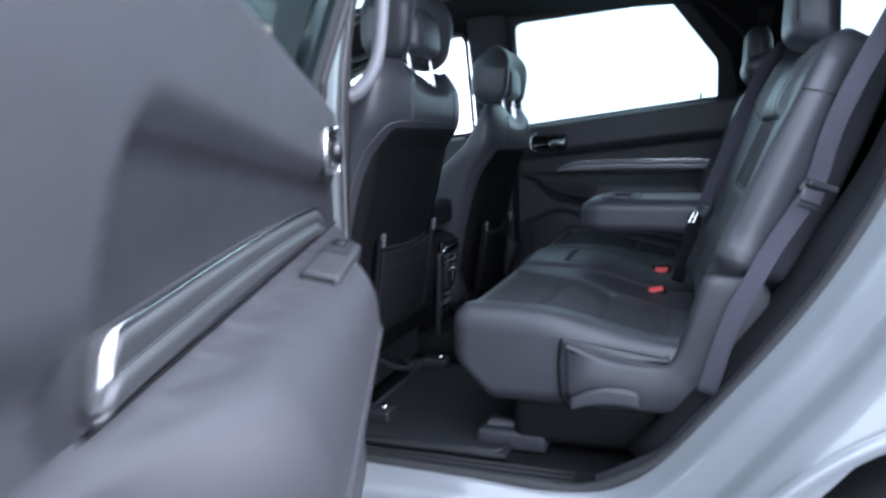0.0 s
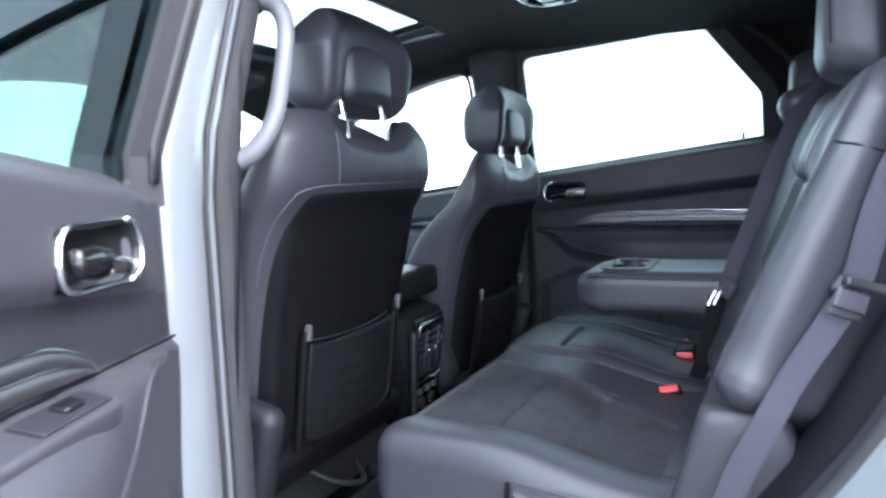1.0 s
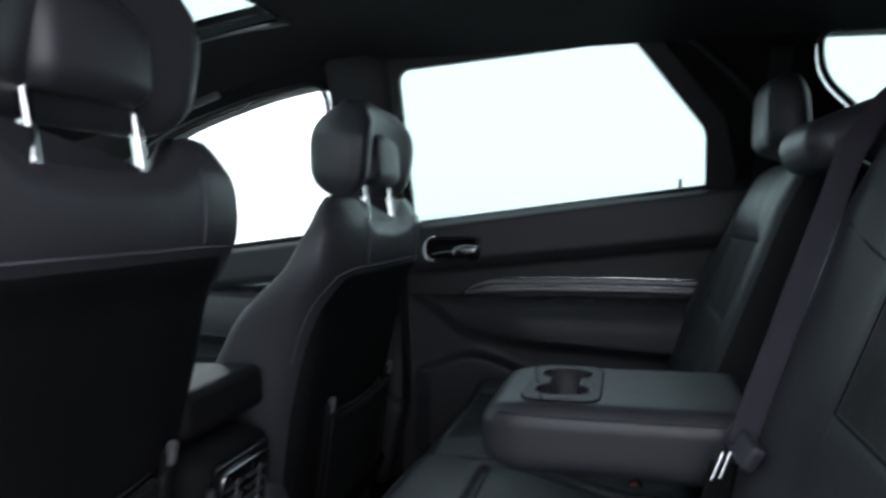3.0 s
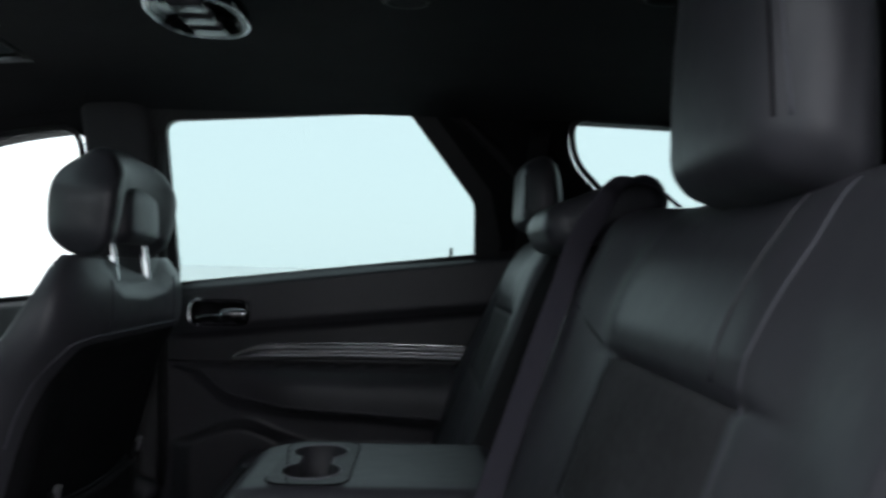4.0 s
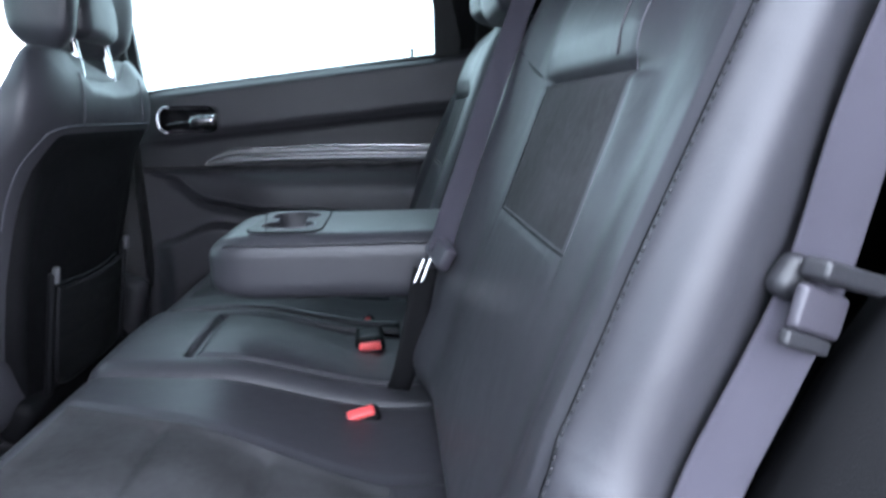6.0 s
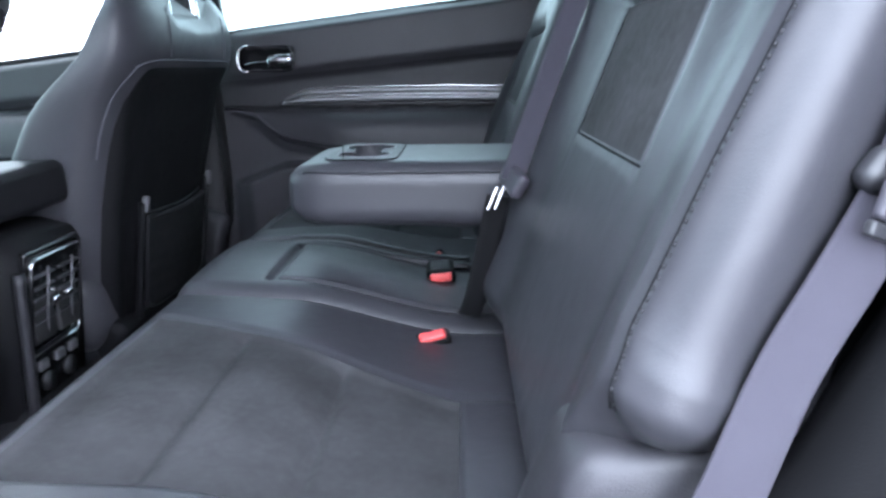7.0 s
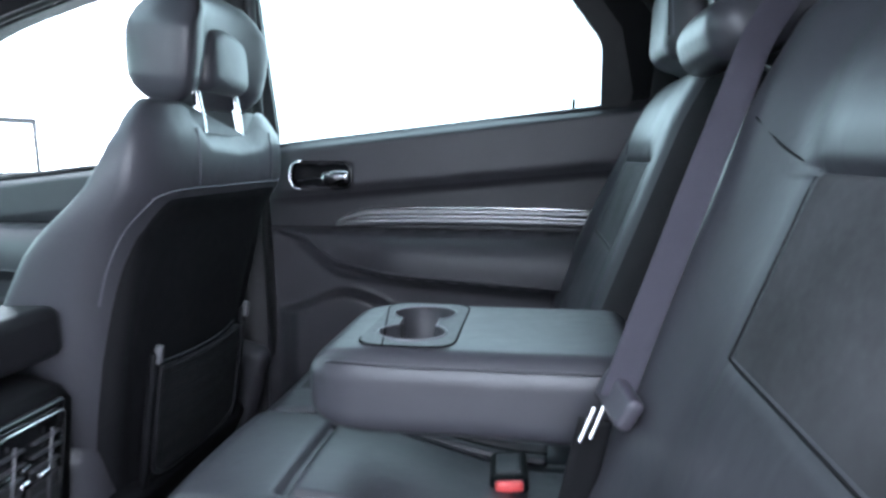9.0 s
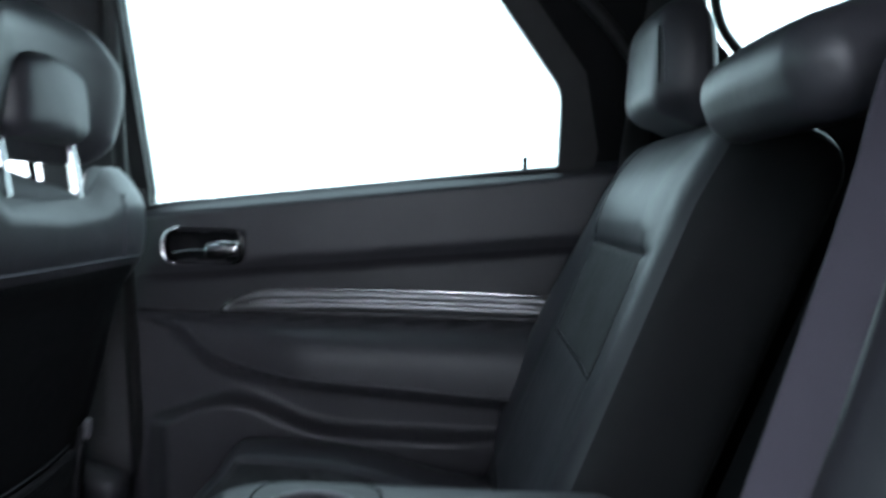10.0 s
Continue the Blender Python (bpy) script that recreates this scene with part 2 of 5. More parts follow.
def tube(name, points, radius, mat, parent=None, label="", n=8, sides=10, closed=False):
    path = smooth_path(points, n) if n > 1 else [Vector(q) for q in points]
    rings, side = [], None
    for i, p in enumerate(path):
        d = (path[min(i + 1, len(path) - 1)] - path[max(i - 1, 0)]).normalized()
        if side is None:
            side = d.orthogonal().normalized()
        side = (side - d * side.dot(d)).normalized()
        up = d.cross(side)
        rr = radius(i / (len(path) - 1)) if callable(radius) else radius
        rings.append([p + rr * (math.cos(a) * side + math.sin(a) * up) for a in np.linspace(0, 2 * math.pi, sides, endpoint=False)])
    return loft(name, rings, mat, parent, label)


def ribbon(name, points, across, width, thick, mat, parent=None, label="", n=10):
    """A flat band along points; across: its width's direction at each point."""
    path = smooth_path(points, n)
    wide = smooth_path(across, n)
    rings = []
    for i, p in enumerate(path):
        d = (path[min(i + 1, len(path) - 1)] - path[max(i - 1, 0)]).normalized()
        a = wide[i]
        a = (a - d * a.dot(d)).normalized()
        b = d.cross(a)
        h, t = width / 2, thick / 2
        rings.append([p + a * h * s + b * t * q for s, q in ((-1, -.6), (-.97, -1), (-.5, -1), (0, -1), (.5, -1), (.97, -1), (1, -.6), (1, .6), (.97, 1), (.5, 1), (0, 1), (-.5, 1), (-.97, 1), (-1, .6))])
    ob = loft(name, rings, mat, parent, label)
    uv = ob.data.uv_layers.new()
    total = 0
    dist = [0]
    for i in range(1, len(path)):
        total += (path[i] - path[i - 1]).length
        dist.append(total)
    for poly in ob.data.polygons:
        for li, vi in zip(poly.loop_indices, poly.vertices):
            uv.data[li].uv = ((vi % 14) / 14, dist[vi // 14])
    return ob


def outline_sheet(name, outer, holes, at, thick, mat, parent=None, label="", smooth=False):
    """A plate with holes from outlines in a plane; at(a, b, d) gives the place, d going through the plate."""
    bm = bmesh.new()
    edges = []
    for ring in [outer] + list(holes):
        vs = [bm.verts.new((a, b, 0)) for a, b in ring]
        edges += [bm.edges.new((vs[i], vs[(i + 1) % len(vs)])) for i in range(len(vs))]
    bmesh.ops.triangle_fill(bm, use_beauty=True, use_dissolve=False, edges=edges)
    front = list(bm.faces)
    got = bmesh.ops.extrude_face_region(bm, geom=front)
    moved = {g for g in got["geom"] if isinstance(g, bmesh.types.BMVert)}
    for vtx in bm.verts:
        vtx.co = at(vtx.co.x, vtx.co.y, thick if vtx in moved else 0.0)
    return part(name, bm, mat, parent, label, smooth)


def round_corners(points, radius, n=5):
    """Rounds the corners of a closed outline; radius may be one number or one for each corner."""
    out = []
    m = len(points)
    for i in range(m):
        a, b, c = Vector(points[i - 1]), Vector(points[i]), Vector(points[(i + 1) % m])
        r = radius[i] if isinstance(radius, (list, tuple)) else radius
        d, e = a - b, c - b
        r = min(r, d.length * 0.45, e.length * 0.45)
        if r < 1e-4:
            out.append(tuple(b))
            continue
        p, q = b + d.normalized() * r, b + e.normalized() * r
        for k in range(n + 1):
            t = k / n
            out.append(tuple((1 - t) ** 2 * p + 2 * t * (1 - t) * b + t * t * q))
    return out


def stitches(name, points, mat, parent, length=0.005, gap=0.0035, width=0.0016, n=12, label=""):
    """A row of single stitches along a line."""
    path = smooth_path(points, n)
    verts, faces = [], []
    run, want = 0.0, 0.0
    for i in range(len(path) - 1):
        a, b = path[i], path[i + 1]
        seg = (b - a).length
        if seg == 0:
            continue
        d = (b - a) / seg
        s = d.orthogonal().normalized()
        t = d.cross(s)
        while want < run + seg:
            p = a + d * (want - run)
            q = p + d * length
            k = len(verts)
            for c in (p, q):
                verts += [c + s * width, c + t * width, c - s * width, c - t * width]
            faces += [(k, k + 1, k + 5, k + 4), (k + 1, k + 2, k + 6, k + 5), (k + 2, k + 3, k + 7, k + 6), (k + 3, k, k + 4, k + 7), (k + 3, k + 2, k + 1, k), (k + 4, k + 5, k + 6, k + 7)]
            want += length + gap
        run += seg
    return mesh_object(name, verts, faces, mat, parent, label)


def bell(x, c, w):
    return np.exp(-((x - c) / w) ** 2)


def ramp01(x, a, b):
    t = np.clip((x - a) / (b - a), 0, 1)
    return t * t * (3 - 2 * t)


# ---- shared lines of the car body ----
def side_y(z):
    """Half width of the cabin's lining at height z."""
    return 0.735 - 0.36 * max(0.0, z - 1.27)


def belt(x):
    return 1.243 + 0.117 * (x - 0.03)


APERTURE = [(-0.02, 0.60), (0.44, 0.59), (0.56, 0.66), (0.669, 0.80), (0.778, 0.954), (0.854, 1.10), (0.90, 1.26), (0.86, 1.40), (0.75, 1.53), (0.62, 1.64), (-0.02, 1.625)]
DOOR_WINDOW = round_corners([(-0.005, belt(-0.005)), (-0.005, 1.597), (0.526, 1.630), (0.680, 1.44), (0.684, belt(0.684))], [0.01, 0.03, 0.02, 0.02, 0.01])
FRONT_WINDOW = round_corners([(-0.19, belt(-0.19)), (-0.185, 1.58), (-0.36, 1.555), (-0.62, 1.485), (-0.9, 1.35), (-1.18, 1.17), (-1.15, belt(-1.15))], [0.02, 0.05, 0.1, 0.1, 0.1, 0.03, 0.03])
LEFT_FRONT_WINDOW = [(x if x < -0.30 else -0.30 + (x + 0.30) * 1.55, z) for x, z in FRONT_WINDOW]
QUARTER_WINDOW = round_corners([(0.880, 1.625), (0.895, 1.535), (1.01, 1.43), (1.30, 1.435), (1.38, 1.61)], [0.045, 0.05, 0.05, 0.08, 0.06])


def side_sheet(name, side, outer, holes, depth, thick, mat, label="", parent=None, kind="structure", cuts=(1.27,)):
    bm = bmesh.new()
    edges = []
    for ring in [outer] + list(holes):
        vs = [bm.verts.new((a, b, 0)) for a, b in ring]
        edges += [bm.edges.new((vs[i], vs[(i + 1) % len(vs)])) for i in range(len(vs))]
    bmesh.ops.triangle_fill(bm, use_beauty=True, use_dissolve=False, edges=edges)
    for c in cuts:
        bmesh.ops.bisect_plane(bm, geom=list(bm.verts) + list(bm.edges) + list(bm.faces), plane_co=(0, c, 0), plane_no=(0, 1, 0))
    got = bmesh.ops.extrude_face_region(bm, geom=list(bm.faces))
    moved = {g for g in got["geom"] if isinstance(g, bmesh.types.BMVert)}
    for v in bm.verts:
        x, z = v.co.x, v.co.y
        v.co = (x, side * (side_y(z) + depth + (thick if v in moved else 0.0)), z)
    ob = part(name, bm, mat, parent, label, smooth=False)
    if kind and parent is None:
        tagged(ob, label, kind=kind)
    return ob


# ---- ground and closed cabin ----
def build_ground():
    bm = bmesh.new()
    bmesh.ops.create_grid(bm, x_segments=40, y_segments=40, size=400)
    tagged(part("ground", bm, CONCRETE, None, "pale ground round the asphalt slab", False), kind="structure")
    # dark slab added to weaken light bounced into the doorway
    lot = box("bounce_slab", -7.0, 9.0, -9.0, 4.0, -0.05, 0.02, ASPHALT, None, 0.01, "dark asphalt slab under the car, added to cut bounced light", seg=(8, 8, 1))
    tagged(lot, kind="structure")


def build_floor():
    tagged(box("floor", -1.75, 2.3, -0.76, 0.78, 0.52, 0.575, CARPET, None, 0.01, "black carpeted cabin floor"), kind="structure")
    # raised tunnel under the console and seats
    tagged(box("tunnel", -1.6, 0.25, -0.13, 0.13, 0.56, 0.66, CARPET, None, 0.05, "black carpeted centre tunnel", seg=(6, 4, 2), corner=4), kind="structure")


def headliner_z(x, y):
    front = 0.28 * min(0.55, max(0.0, -0.05 - x)) ** 2 + 0.13 * max(0.0, -0.60 - x)
    rear = 0.06 * max(0.0, (x - 0.9) / 1.3) ** 2 + 0.06 * max(0.0, -0.30 - x) * (abs(y) / 0.60) ** 4
    return 1.655 - front - rear - 0.035 * (abs(y) / 0.60) ** 4


def build_ceiling():
    xs = sorted(set(np.round(np.concatenate([np.linspace(-0.97, 2.2, 27), [-0.60, -0.15]]), 3)))
    ys = sorted(set(np.round(np.concatenate([np.linspace(-0.61, 0.61, 21), [-0.375, 0.375]]), 3)))
    hole = lambda x, y: -0.60 < x < -0.15 and -0.375 < y < 0.375
    for name, up, mat, label in (("ceiling", 0.0, CLOTH, "black cloth headliner with a sunroof opening"), ("roof", 0.06, PAINT, "grey painted steel roof skin")):
        verts, faces, ids = [], [], {}
        for i, x in enumerate(xs):
            for j, y in enumerate(ys):
                ids[i, j] = len(verts)
                verts.append((x, y * (1 + up), headliner_z(x, y) + up))
        for i in range(len(xs) - 1):
            for j in range(len(ys) - 1):
                if not hole((xs[i] + xs[i + 1]) / 2, (ys[j] + ys[j + 1]) / 2):
                    faces.append((ids[i, j], ids[i, j + 1], ids[i + 1, j + 1], ids[i + 1, j]))
        tagged(mesh_object(name, verts, faces, mat, None, label), kind="structure")
    # sunroof: lip, glass, tracks
    roof = thing("sunroof", "open-shade glass sunroof framed in black trim", "sunroof")
    outer = round_corners([(-0.615, -0.390), (-0.135, -0.390), (-0.135, 0.390), (-0.615, 0.390)], 0.03)
    inner = round_corners([(-0.585, -0.358), (-0.165, -0.358), (-0.165, 0.358), (-0.585, 0.358)], 0.03)
    drop = lambda a: 0.28 * max(0.0, -0.05 - a) ** 2
    outline_sheet("frame", outer, [inner], lambda a, b, d: Vector((a, b, 1.661 + d - drop(a))), 0.016, HARD, roof)
    verts, faces = [], []
    for i, a in enumerate(np.linspace(-0.605, -0.145, 9)):
        verts += [(a, -0.38, 1.684 - drop(a)), (a, 0.38, 1.684 - drop(a)), (a, 0.38, 1.689 - drop(a)), (a, -0.38, 1.689 - drop(a))]
        if i:
            k = 4 * i
            faces += [(k + j - 4, k + (j + 1) % 4 - 4, k + (j + 1) % 4, k + j) for j in range(4)]
    mesh_object("glass", verts, faces, SIDE_GLASS, roof, "green-tinted sunroof glass")
    for s in (-1, 1):
        tube("track", [(a, s * 0.368, 1.654 - drop(a)) for a in np.linspace(-0.58, -0.17, 8)], 0.005, SATIN, roof, "bright metal track", n=1, sides=6)
    tube("rear_lip", [(-0.150, -0.36, 1.653), (-0.140, 0, 1.658), (-0.150, 0.36, 1.653)], 0.008, HARD, roof)


def build_sides():
    outer = [(-1.75, 0.53), (2.25, 0.53), (2.25, 1.30), (2.05, 1.60), (1.6, 1.655), (0.6, 1.672), (-0.2, 1.645), (-0.36, 1.625), (-0.62, 1.575), (-0.97, 1.51), (-1.3, 1.32), (-1.75, 1.10)]
    ap = round_corners(APERTURE, 0.03, 3)
    for side, name in ((1, "wall_right"), (-1, "wall_left")):
        gap = [(0.335 + (x - 0.335) * 1.06, 1.43 + (z - 1.43) * 1.06) for x, z in DOOR_WINDOW] if side > 0 else ap
        fore = FRONT_WINDOW if side > 0 else LEFT_FRONT_WINDOW
        # darker plastic far, lighter near: the tone stands in for doorway light
        side_sheet(name, side, outer, [gap, fore, QUARTER_WINDOW], 0.035 if side > 0 else 0.0, 0.05, HARD if side > 0 else SOFT, "black lining of the car's side, toned for lit near and shaded far side", cuts=(1.0, 1.27, 1.45))
        n = 1 if side > 0 else 2
        for k, (win, nm) in enumerate(((fore, "front door"), (QUARTER_WINDOW, "rear quarter"))):
            side_sheet(f"window_{n + 2 * k}", side, win, [], 0.03, 0.004, CLEAR_GLASS if k == 0 else SIDE_GLASS, f"{nm} glass of the car", cuts=())
        # rubber rims round the fixed windows
        for win in (fore, QUARTER_WINDOW):
            pts = [(x, side * (side_y(z) - 0.001), z) for x, z in win]
            tagged(tube("window_trim", pts + pts[:1], 0.007, RUBBER, None, "black rubber window seal", n=1, sides=6), kind="structure")
    # rear end with its glass, windscreen, dashboard
    def rear_at(a, b, d):
        return Vector((2.12 + 0.35 * max(0, 1.25 - b) * 0.2 - 0.45 * max(0, b - 1.25) + d, a, b))
    tail = outline_sheet("wall_rear", [(-0.80, 0.50), (0.80, 0.50), (0.78, 1.25), (0.62, 1.64), (-0.62, 1.64), (-0.78, 1.25)], [round_corners([(-0.62, 1.18), (0.62, 1.18), (0.52, 1.56), (-0.52, 1.56)], 0.06)], rear_at, 0.06, HARD, None, "black lined tailgate")
    tagged(tail, kind="structure")
    g = outline_sheet("window_5", [(-0.64, 1.16), (0.64, 1.16), (0.54, 1.58), (-0.54, 1.58)], [], lambda a, b, d: rear_at(a, b, d + 0.03), 0.005, TAIL_GLASS, None, "dark tinted tailgate glass")
    tagged(g, kind="structure")
    shield = outline_sheet("window_6", [(-0.70, 0), (0.70, 0), (0.56, 1), (-0.56, 1)], [], lambda a, b, d: Vector((-1.76 + 0.80 * b, a, 1.06 + 0.455 * b + d)), 0.006, SCREEN_GLASS, None, "green-tinted laminated windscreen")
    tagged(shield, kind="structure")
    dash = thing("dashboard", "black soft-touch dashboard under the windscreen", "dashboard")
    pad("dash_pad", (0.50, 1.42, 0.22), 0.07, (6, 10, 4), SOFT, dash, (-1.45, 0, 1.02), (0, 12, 0))
    box("lower_dash", -1.72, -1.30, -0.72, 0.72, 0.55, 0.95, HARD, dash, 0.04, seg=(2, 4, 2))


def build_pillars():
    # lining of the pillar between the doors
    for side, name in ((1, "pillar_trim_right"), (-1, "pillar_trim_left")):
        rings = []
        for z in np.linspace(0.60, 1.64, 14):
            y = side_y(z)
            x0, x1 = (-0.185, -0.025) if side > 0 else (-0.125, 0.0)
            if z < 1.2:
                x0 -= 0.10 * (1.2 - z)
            pts = [(x0, y + 0.04), (x0 + 0.01, y - 0.005), (x0 + 0.03, y - 0.025), (x1 - 0.04, y - 0.03), (x1 - 0.012, y - 0.012), (x1, y + 0.05)]
            rings.append([(x, side * yy, z) for x, yy in pts])
        ob = loft(name, rings, PILLAR, None, "dark grey cloth-covered pillar trim between the doors")
        tagged(ob, kind="structure")
    # painted door jamb of the open side, with its folds and rubber seals
    rings = []
    for z in np.linspace(0.45, 1.62, 16):
        t = 0.36 * max(0.0, z - 1.27)
        y = -0.80 + t
        pts = [(0.004, y), (0.020, y - 0.003), (0.028, y - 0.018), (0.022, y - 0.030), (0.030, y - 0.040), (0.034, y - 0.075), (0.028, y - 0.095), (0.022, y - 0.105), (0.0, y - 0.115), (-0.03, y - 0.12), (-0.05, y - 0.12), (-0.05, y)]
        rings.append([(x, yy, z) for x, yy in pts])
    tagged(loft("door_jamb", rings, PAINT, None, "grey painted door jamb of the open doorway"), kind="structure")
    # black cover on the outside of the pillar between the windows
    rings = []
    for z in np.linspace(1.215, 1.62, 8):
        y = -0.80 + 0.36 * max(0.0, z - 1.27)
        rings.append([(-0.001, y - 0.117, z), (-0.001, y - 0.127, z), (-0.057, y - 0.127, z), (-0.057, y, z), (-0.0505, y, z), (-0.0505, y - 0.1205, z)])
    tagged(loft("pillar_cover", rings, GLOSS, None, "gloss black outer cover of the door pillar", smooth=False), kind="structure")
    seal_line = [(x, z) for x, z in round_corners(APERTURE, 0.05, 4)]
    pts = [(x + 0.004, -(side_y(z) + 0.055), z) for x, z in seal_line]
    tagged(tube("door_seal", pts + pts[:1], 0.011, RUBBER, None, "black rubber weatherstrip round the doorway", n=1, sides=8), kind="structure")
    pts = [(x, side_y(z) + 0.02, z) for x, z in seal_line]
    tagged(tube("door_seal", pts + pts[:1], 0.011, RUBBER, None, "black rubber weatherstrip round the doorway", n=1, sides=8), kind="structure")
    for k, (dx, dy, rr) in enumerate(((0.010, -0.004, 0.010), (0.025, -0.026, 0.004))):
        tagged(tube("jamb_seal", [(dx, -0.80 + dy + 0.36 * max(0.0, z - 1.27), z) for z in np.linspace(0.52, 1.60, 12)], rr, RUBBER, None, "black rubber strip along the door jamb", n=1, sides=8), kind="structure")
    # grab handle on the near pillar
    grab = thing("grab_handle", "grey curved plastic grab handle fixed to the pillar", "grab handle")
    tube("handle_bar", [(-0.03, -0.715, 1.265), (0.005, -0.695, 1.285), (0.028, -0.675, 1.33), (0.034, -0.655, 1.40), (0.030, -0.635, 1.465), (0.010, -0.625, 1.505), (-0.03, -0.63, 1.525)], lambda t: 0.017 - 0.004 * math.sin(math.pi * t), HANDLE, grab, sides=12)
    for z, y in ((1.268, -0.71), (1.522, -0.632)):
        pad("mount", (0.04, 0.045, 0.045), 0.012, (2, 2, 2), SOFT, grab, (-0.04, y, z))


def offset_ring(line, d):
    """The open line moved outwards (to its right-hand side, away from the doorway)."""
    out = []
    for i, p in enumerate(line):
        a, b = Vector(line[max(i - 1, 0)]), Vector(line[min(i + 1, len(line) - 1)])
        t = (b - a).normalized()
        out.append((p[0] + t.y * d, p[1] - t.x * d))
    return out


def build_quarter():
    """Painted rear quarter and sill outside the open doorway, with the wheel arch."""
    line = [(q.x, q.y) for q in smooth_path([(x, z, 0) for x, z in [(-0.10, 0.60), (0.20, 0.597), (0.40, 0.592), (0.53, 0.635), (0.669, 0.80), (0.778, 0.954), (0.854, 1.10), (0.905, 1.26), (0.87, 1.40), (0.76, 1.53), (0.62, 1.65)]], 6)]
    rings = []
    for d, y in ((0.0, -0.795), (0.006, -0.812), (0.018, -0.826), (0.022, -0.846), (0.034, -0.855), (0.060, -0.862), (0.068, -0.874), (0.070, -0.905), (0.078, -0.925), (0.095, -0.938), (0.13, -0.948)):
        ring = offset_ring(line, d)
        rings.append([(x, y + 0.36 * max(0.0, z - 1.27), z) for x, z in ring])
    car = thing("car_body", "light grey painted car body side with a wheel arch", "car")
    loft("quarter_edge", rings, PAINT, car, closed=False, caps=False)
    edge = offset_ring(line, 0.13)
    arch = [(1.08 + 0.485 * math.cos(radians(a)), 0.39 + 0.485 * math.sin(radians(a))) for a in np.linspace(188, -8, 30)]
    skin = edge[:]
    outer = [(x, z) for x, z in skin] + [(0.75, 1.72), (1.6, 1.70), (2.1, 1.45), (2.2, 1.0), (2.2, 0.42), (1.60, 0.33)] + arch[::-1][0:] + [(0.58, 0.33), (-0.10, 0.33)]
    side_skin = lambda a, b, d: Vector((a, -(0.948 + 0.012 * math.sin(max(0, min(1, (b - 0.5) / 0.6)) * math.pi) - 0.36 * max(0.0, b - 1.27) - d), b))
    bm = bmesh.new()
    vs = [bm.verts.new((a, b, 0)) for a, b in outer]
    es = [bm.edges.new((vs[i], vs[(i + 1) % len(vs)])) for i in range(len(vs))]
    bmesh.ops.triangle_fill(bm, use_beauty=True, use_dissolve=False, edges=es)
    for c in np.linspace(0.4, 1.6, 25):
        bmesh.ops.bisect_plane(bm, geom=list(bm.verts) + list(bm.edges) + list(bm.faces), plane_co=(0, c, 0), plane_no=(0, 1, 0))
    for v in bm.verts:
        v.co = side_skin(v.co.x, v.co.y, 0)
    part("rear_quarter", bm, PAINT, car)
    # arch lip and liner
    lip = []
    for dr, y in ((0.0, -0.953), (-0.004, -0.962), (-0.022, -0.962), (-0.030, -0.945), (-0.03, -0.70)):
        lip.append([(1.08 + (0.487 + dr) * math.cos(radians(a)), y, 0.39 + (0.487 + dr) * math.sin(radians(a))) for a in np.linspace(190, -10, 40)])
    loft("arch_lip", lip[:4], PAINT, car, closed=False, caps=False)
    loft("arch_liner", lip[3:], RUBBER, car, closed=False, caps=False)
    # sill scuff plate and step
    box("sill_plate", -0.06, 0.46, -0.80, -0.735, 0.555, 0.602, HARD, car, 0.012, "black plastic sill plate", seg=(6, 2, 2), corner=3)
    for k in range(3):
        tube("scuff_rib", [(-0.03, -0.785 + 0.018 * k, 0.602), (0.2, -0.785 + 0.018 * k, 0.602), (0.42, -0.785 + 0.018 * k, 0.600)], 0.003, RUBBER, car, sides=6)
    wheel = thing("wheel", "black tyre on a dark alloy rim inside the arch", "wheel")
    prof = [(0.255, 0.10), (0.30, 0.115), (0.345, 0.118), (0.372, 0.108), (0.384, 0.09), (0.387, 0.0), (0.384, -0.09), (0.372, -0.108), (0.30, -0.115), (0.255, -0.10)]
    rings = []
    for a in np.linspace(0, 2 * math.pi, 56, endpoint=False):
        rings.append([(1.08 + r * math.cos(a), -0.82 - y, 0.39 + r * math.sin(a)) for r, y in prof])
    rings.append(rings[0])
    loft("tyre", rings, TYRE, wheel, closed=True, caps=False)
    bm = bmesh.new()
    for y0, y1, r0, r1 in ((-0.93, -0.72, 0.255, 0.25),):
        bmesh.ops.create_cone(bm, cap_ends=True, segments=40, radius1=r0, radius2=r1, depth=0.18, matrix=pose(1.08, -0.80, 0.39, 90))
    part("rim", bm, STEEL, wheel)


# ---- doors ----
SHADE = lambda x: 1.135 + 0.10 * (x - 0.137)
CURVE_X, CURVE_Z = [0.03, 0.10, 0.137, 0.17, 0.29, 0.45, 0.60, 0.85], [1.058, 1.036, 1.002, 0.984, 0.966, 0.957, 0.946, 0.935]


def ledge(x, z, s):
    """1 on the raised upper lining, 0 on the insert below it, whose rear end is rounded."""
    top = SHADE(x) - 0.10 * np.clip((s - 0.74) / 0.10, 0, 1) ** 2
    return np.maximum(ramp01(z, top - 0.016, top + 0.024), ramp01(s, 0.825, 0.860) * ramp01(z, 1.112, 1.14))


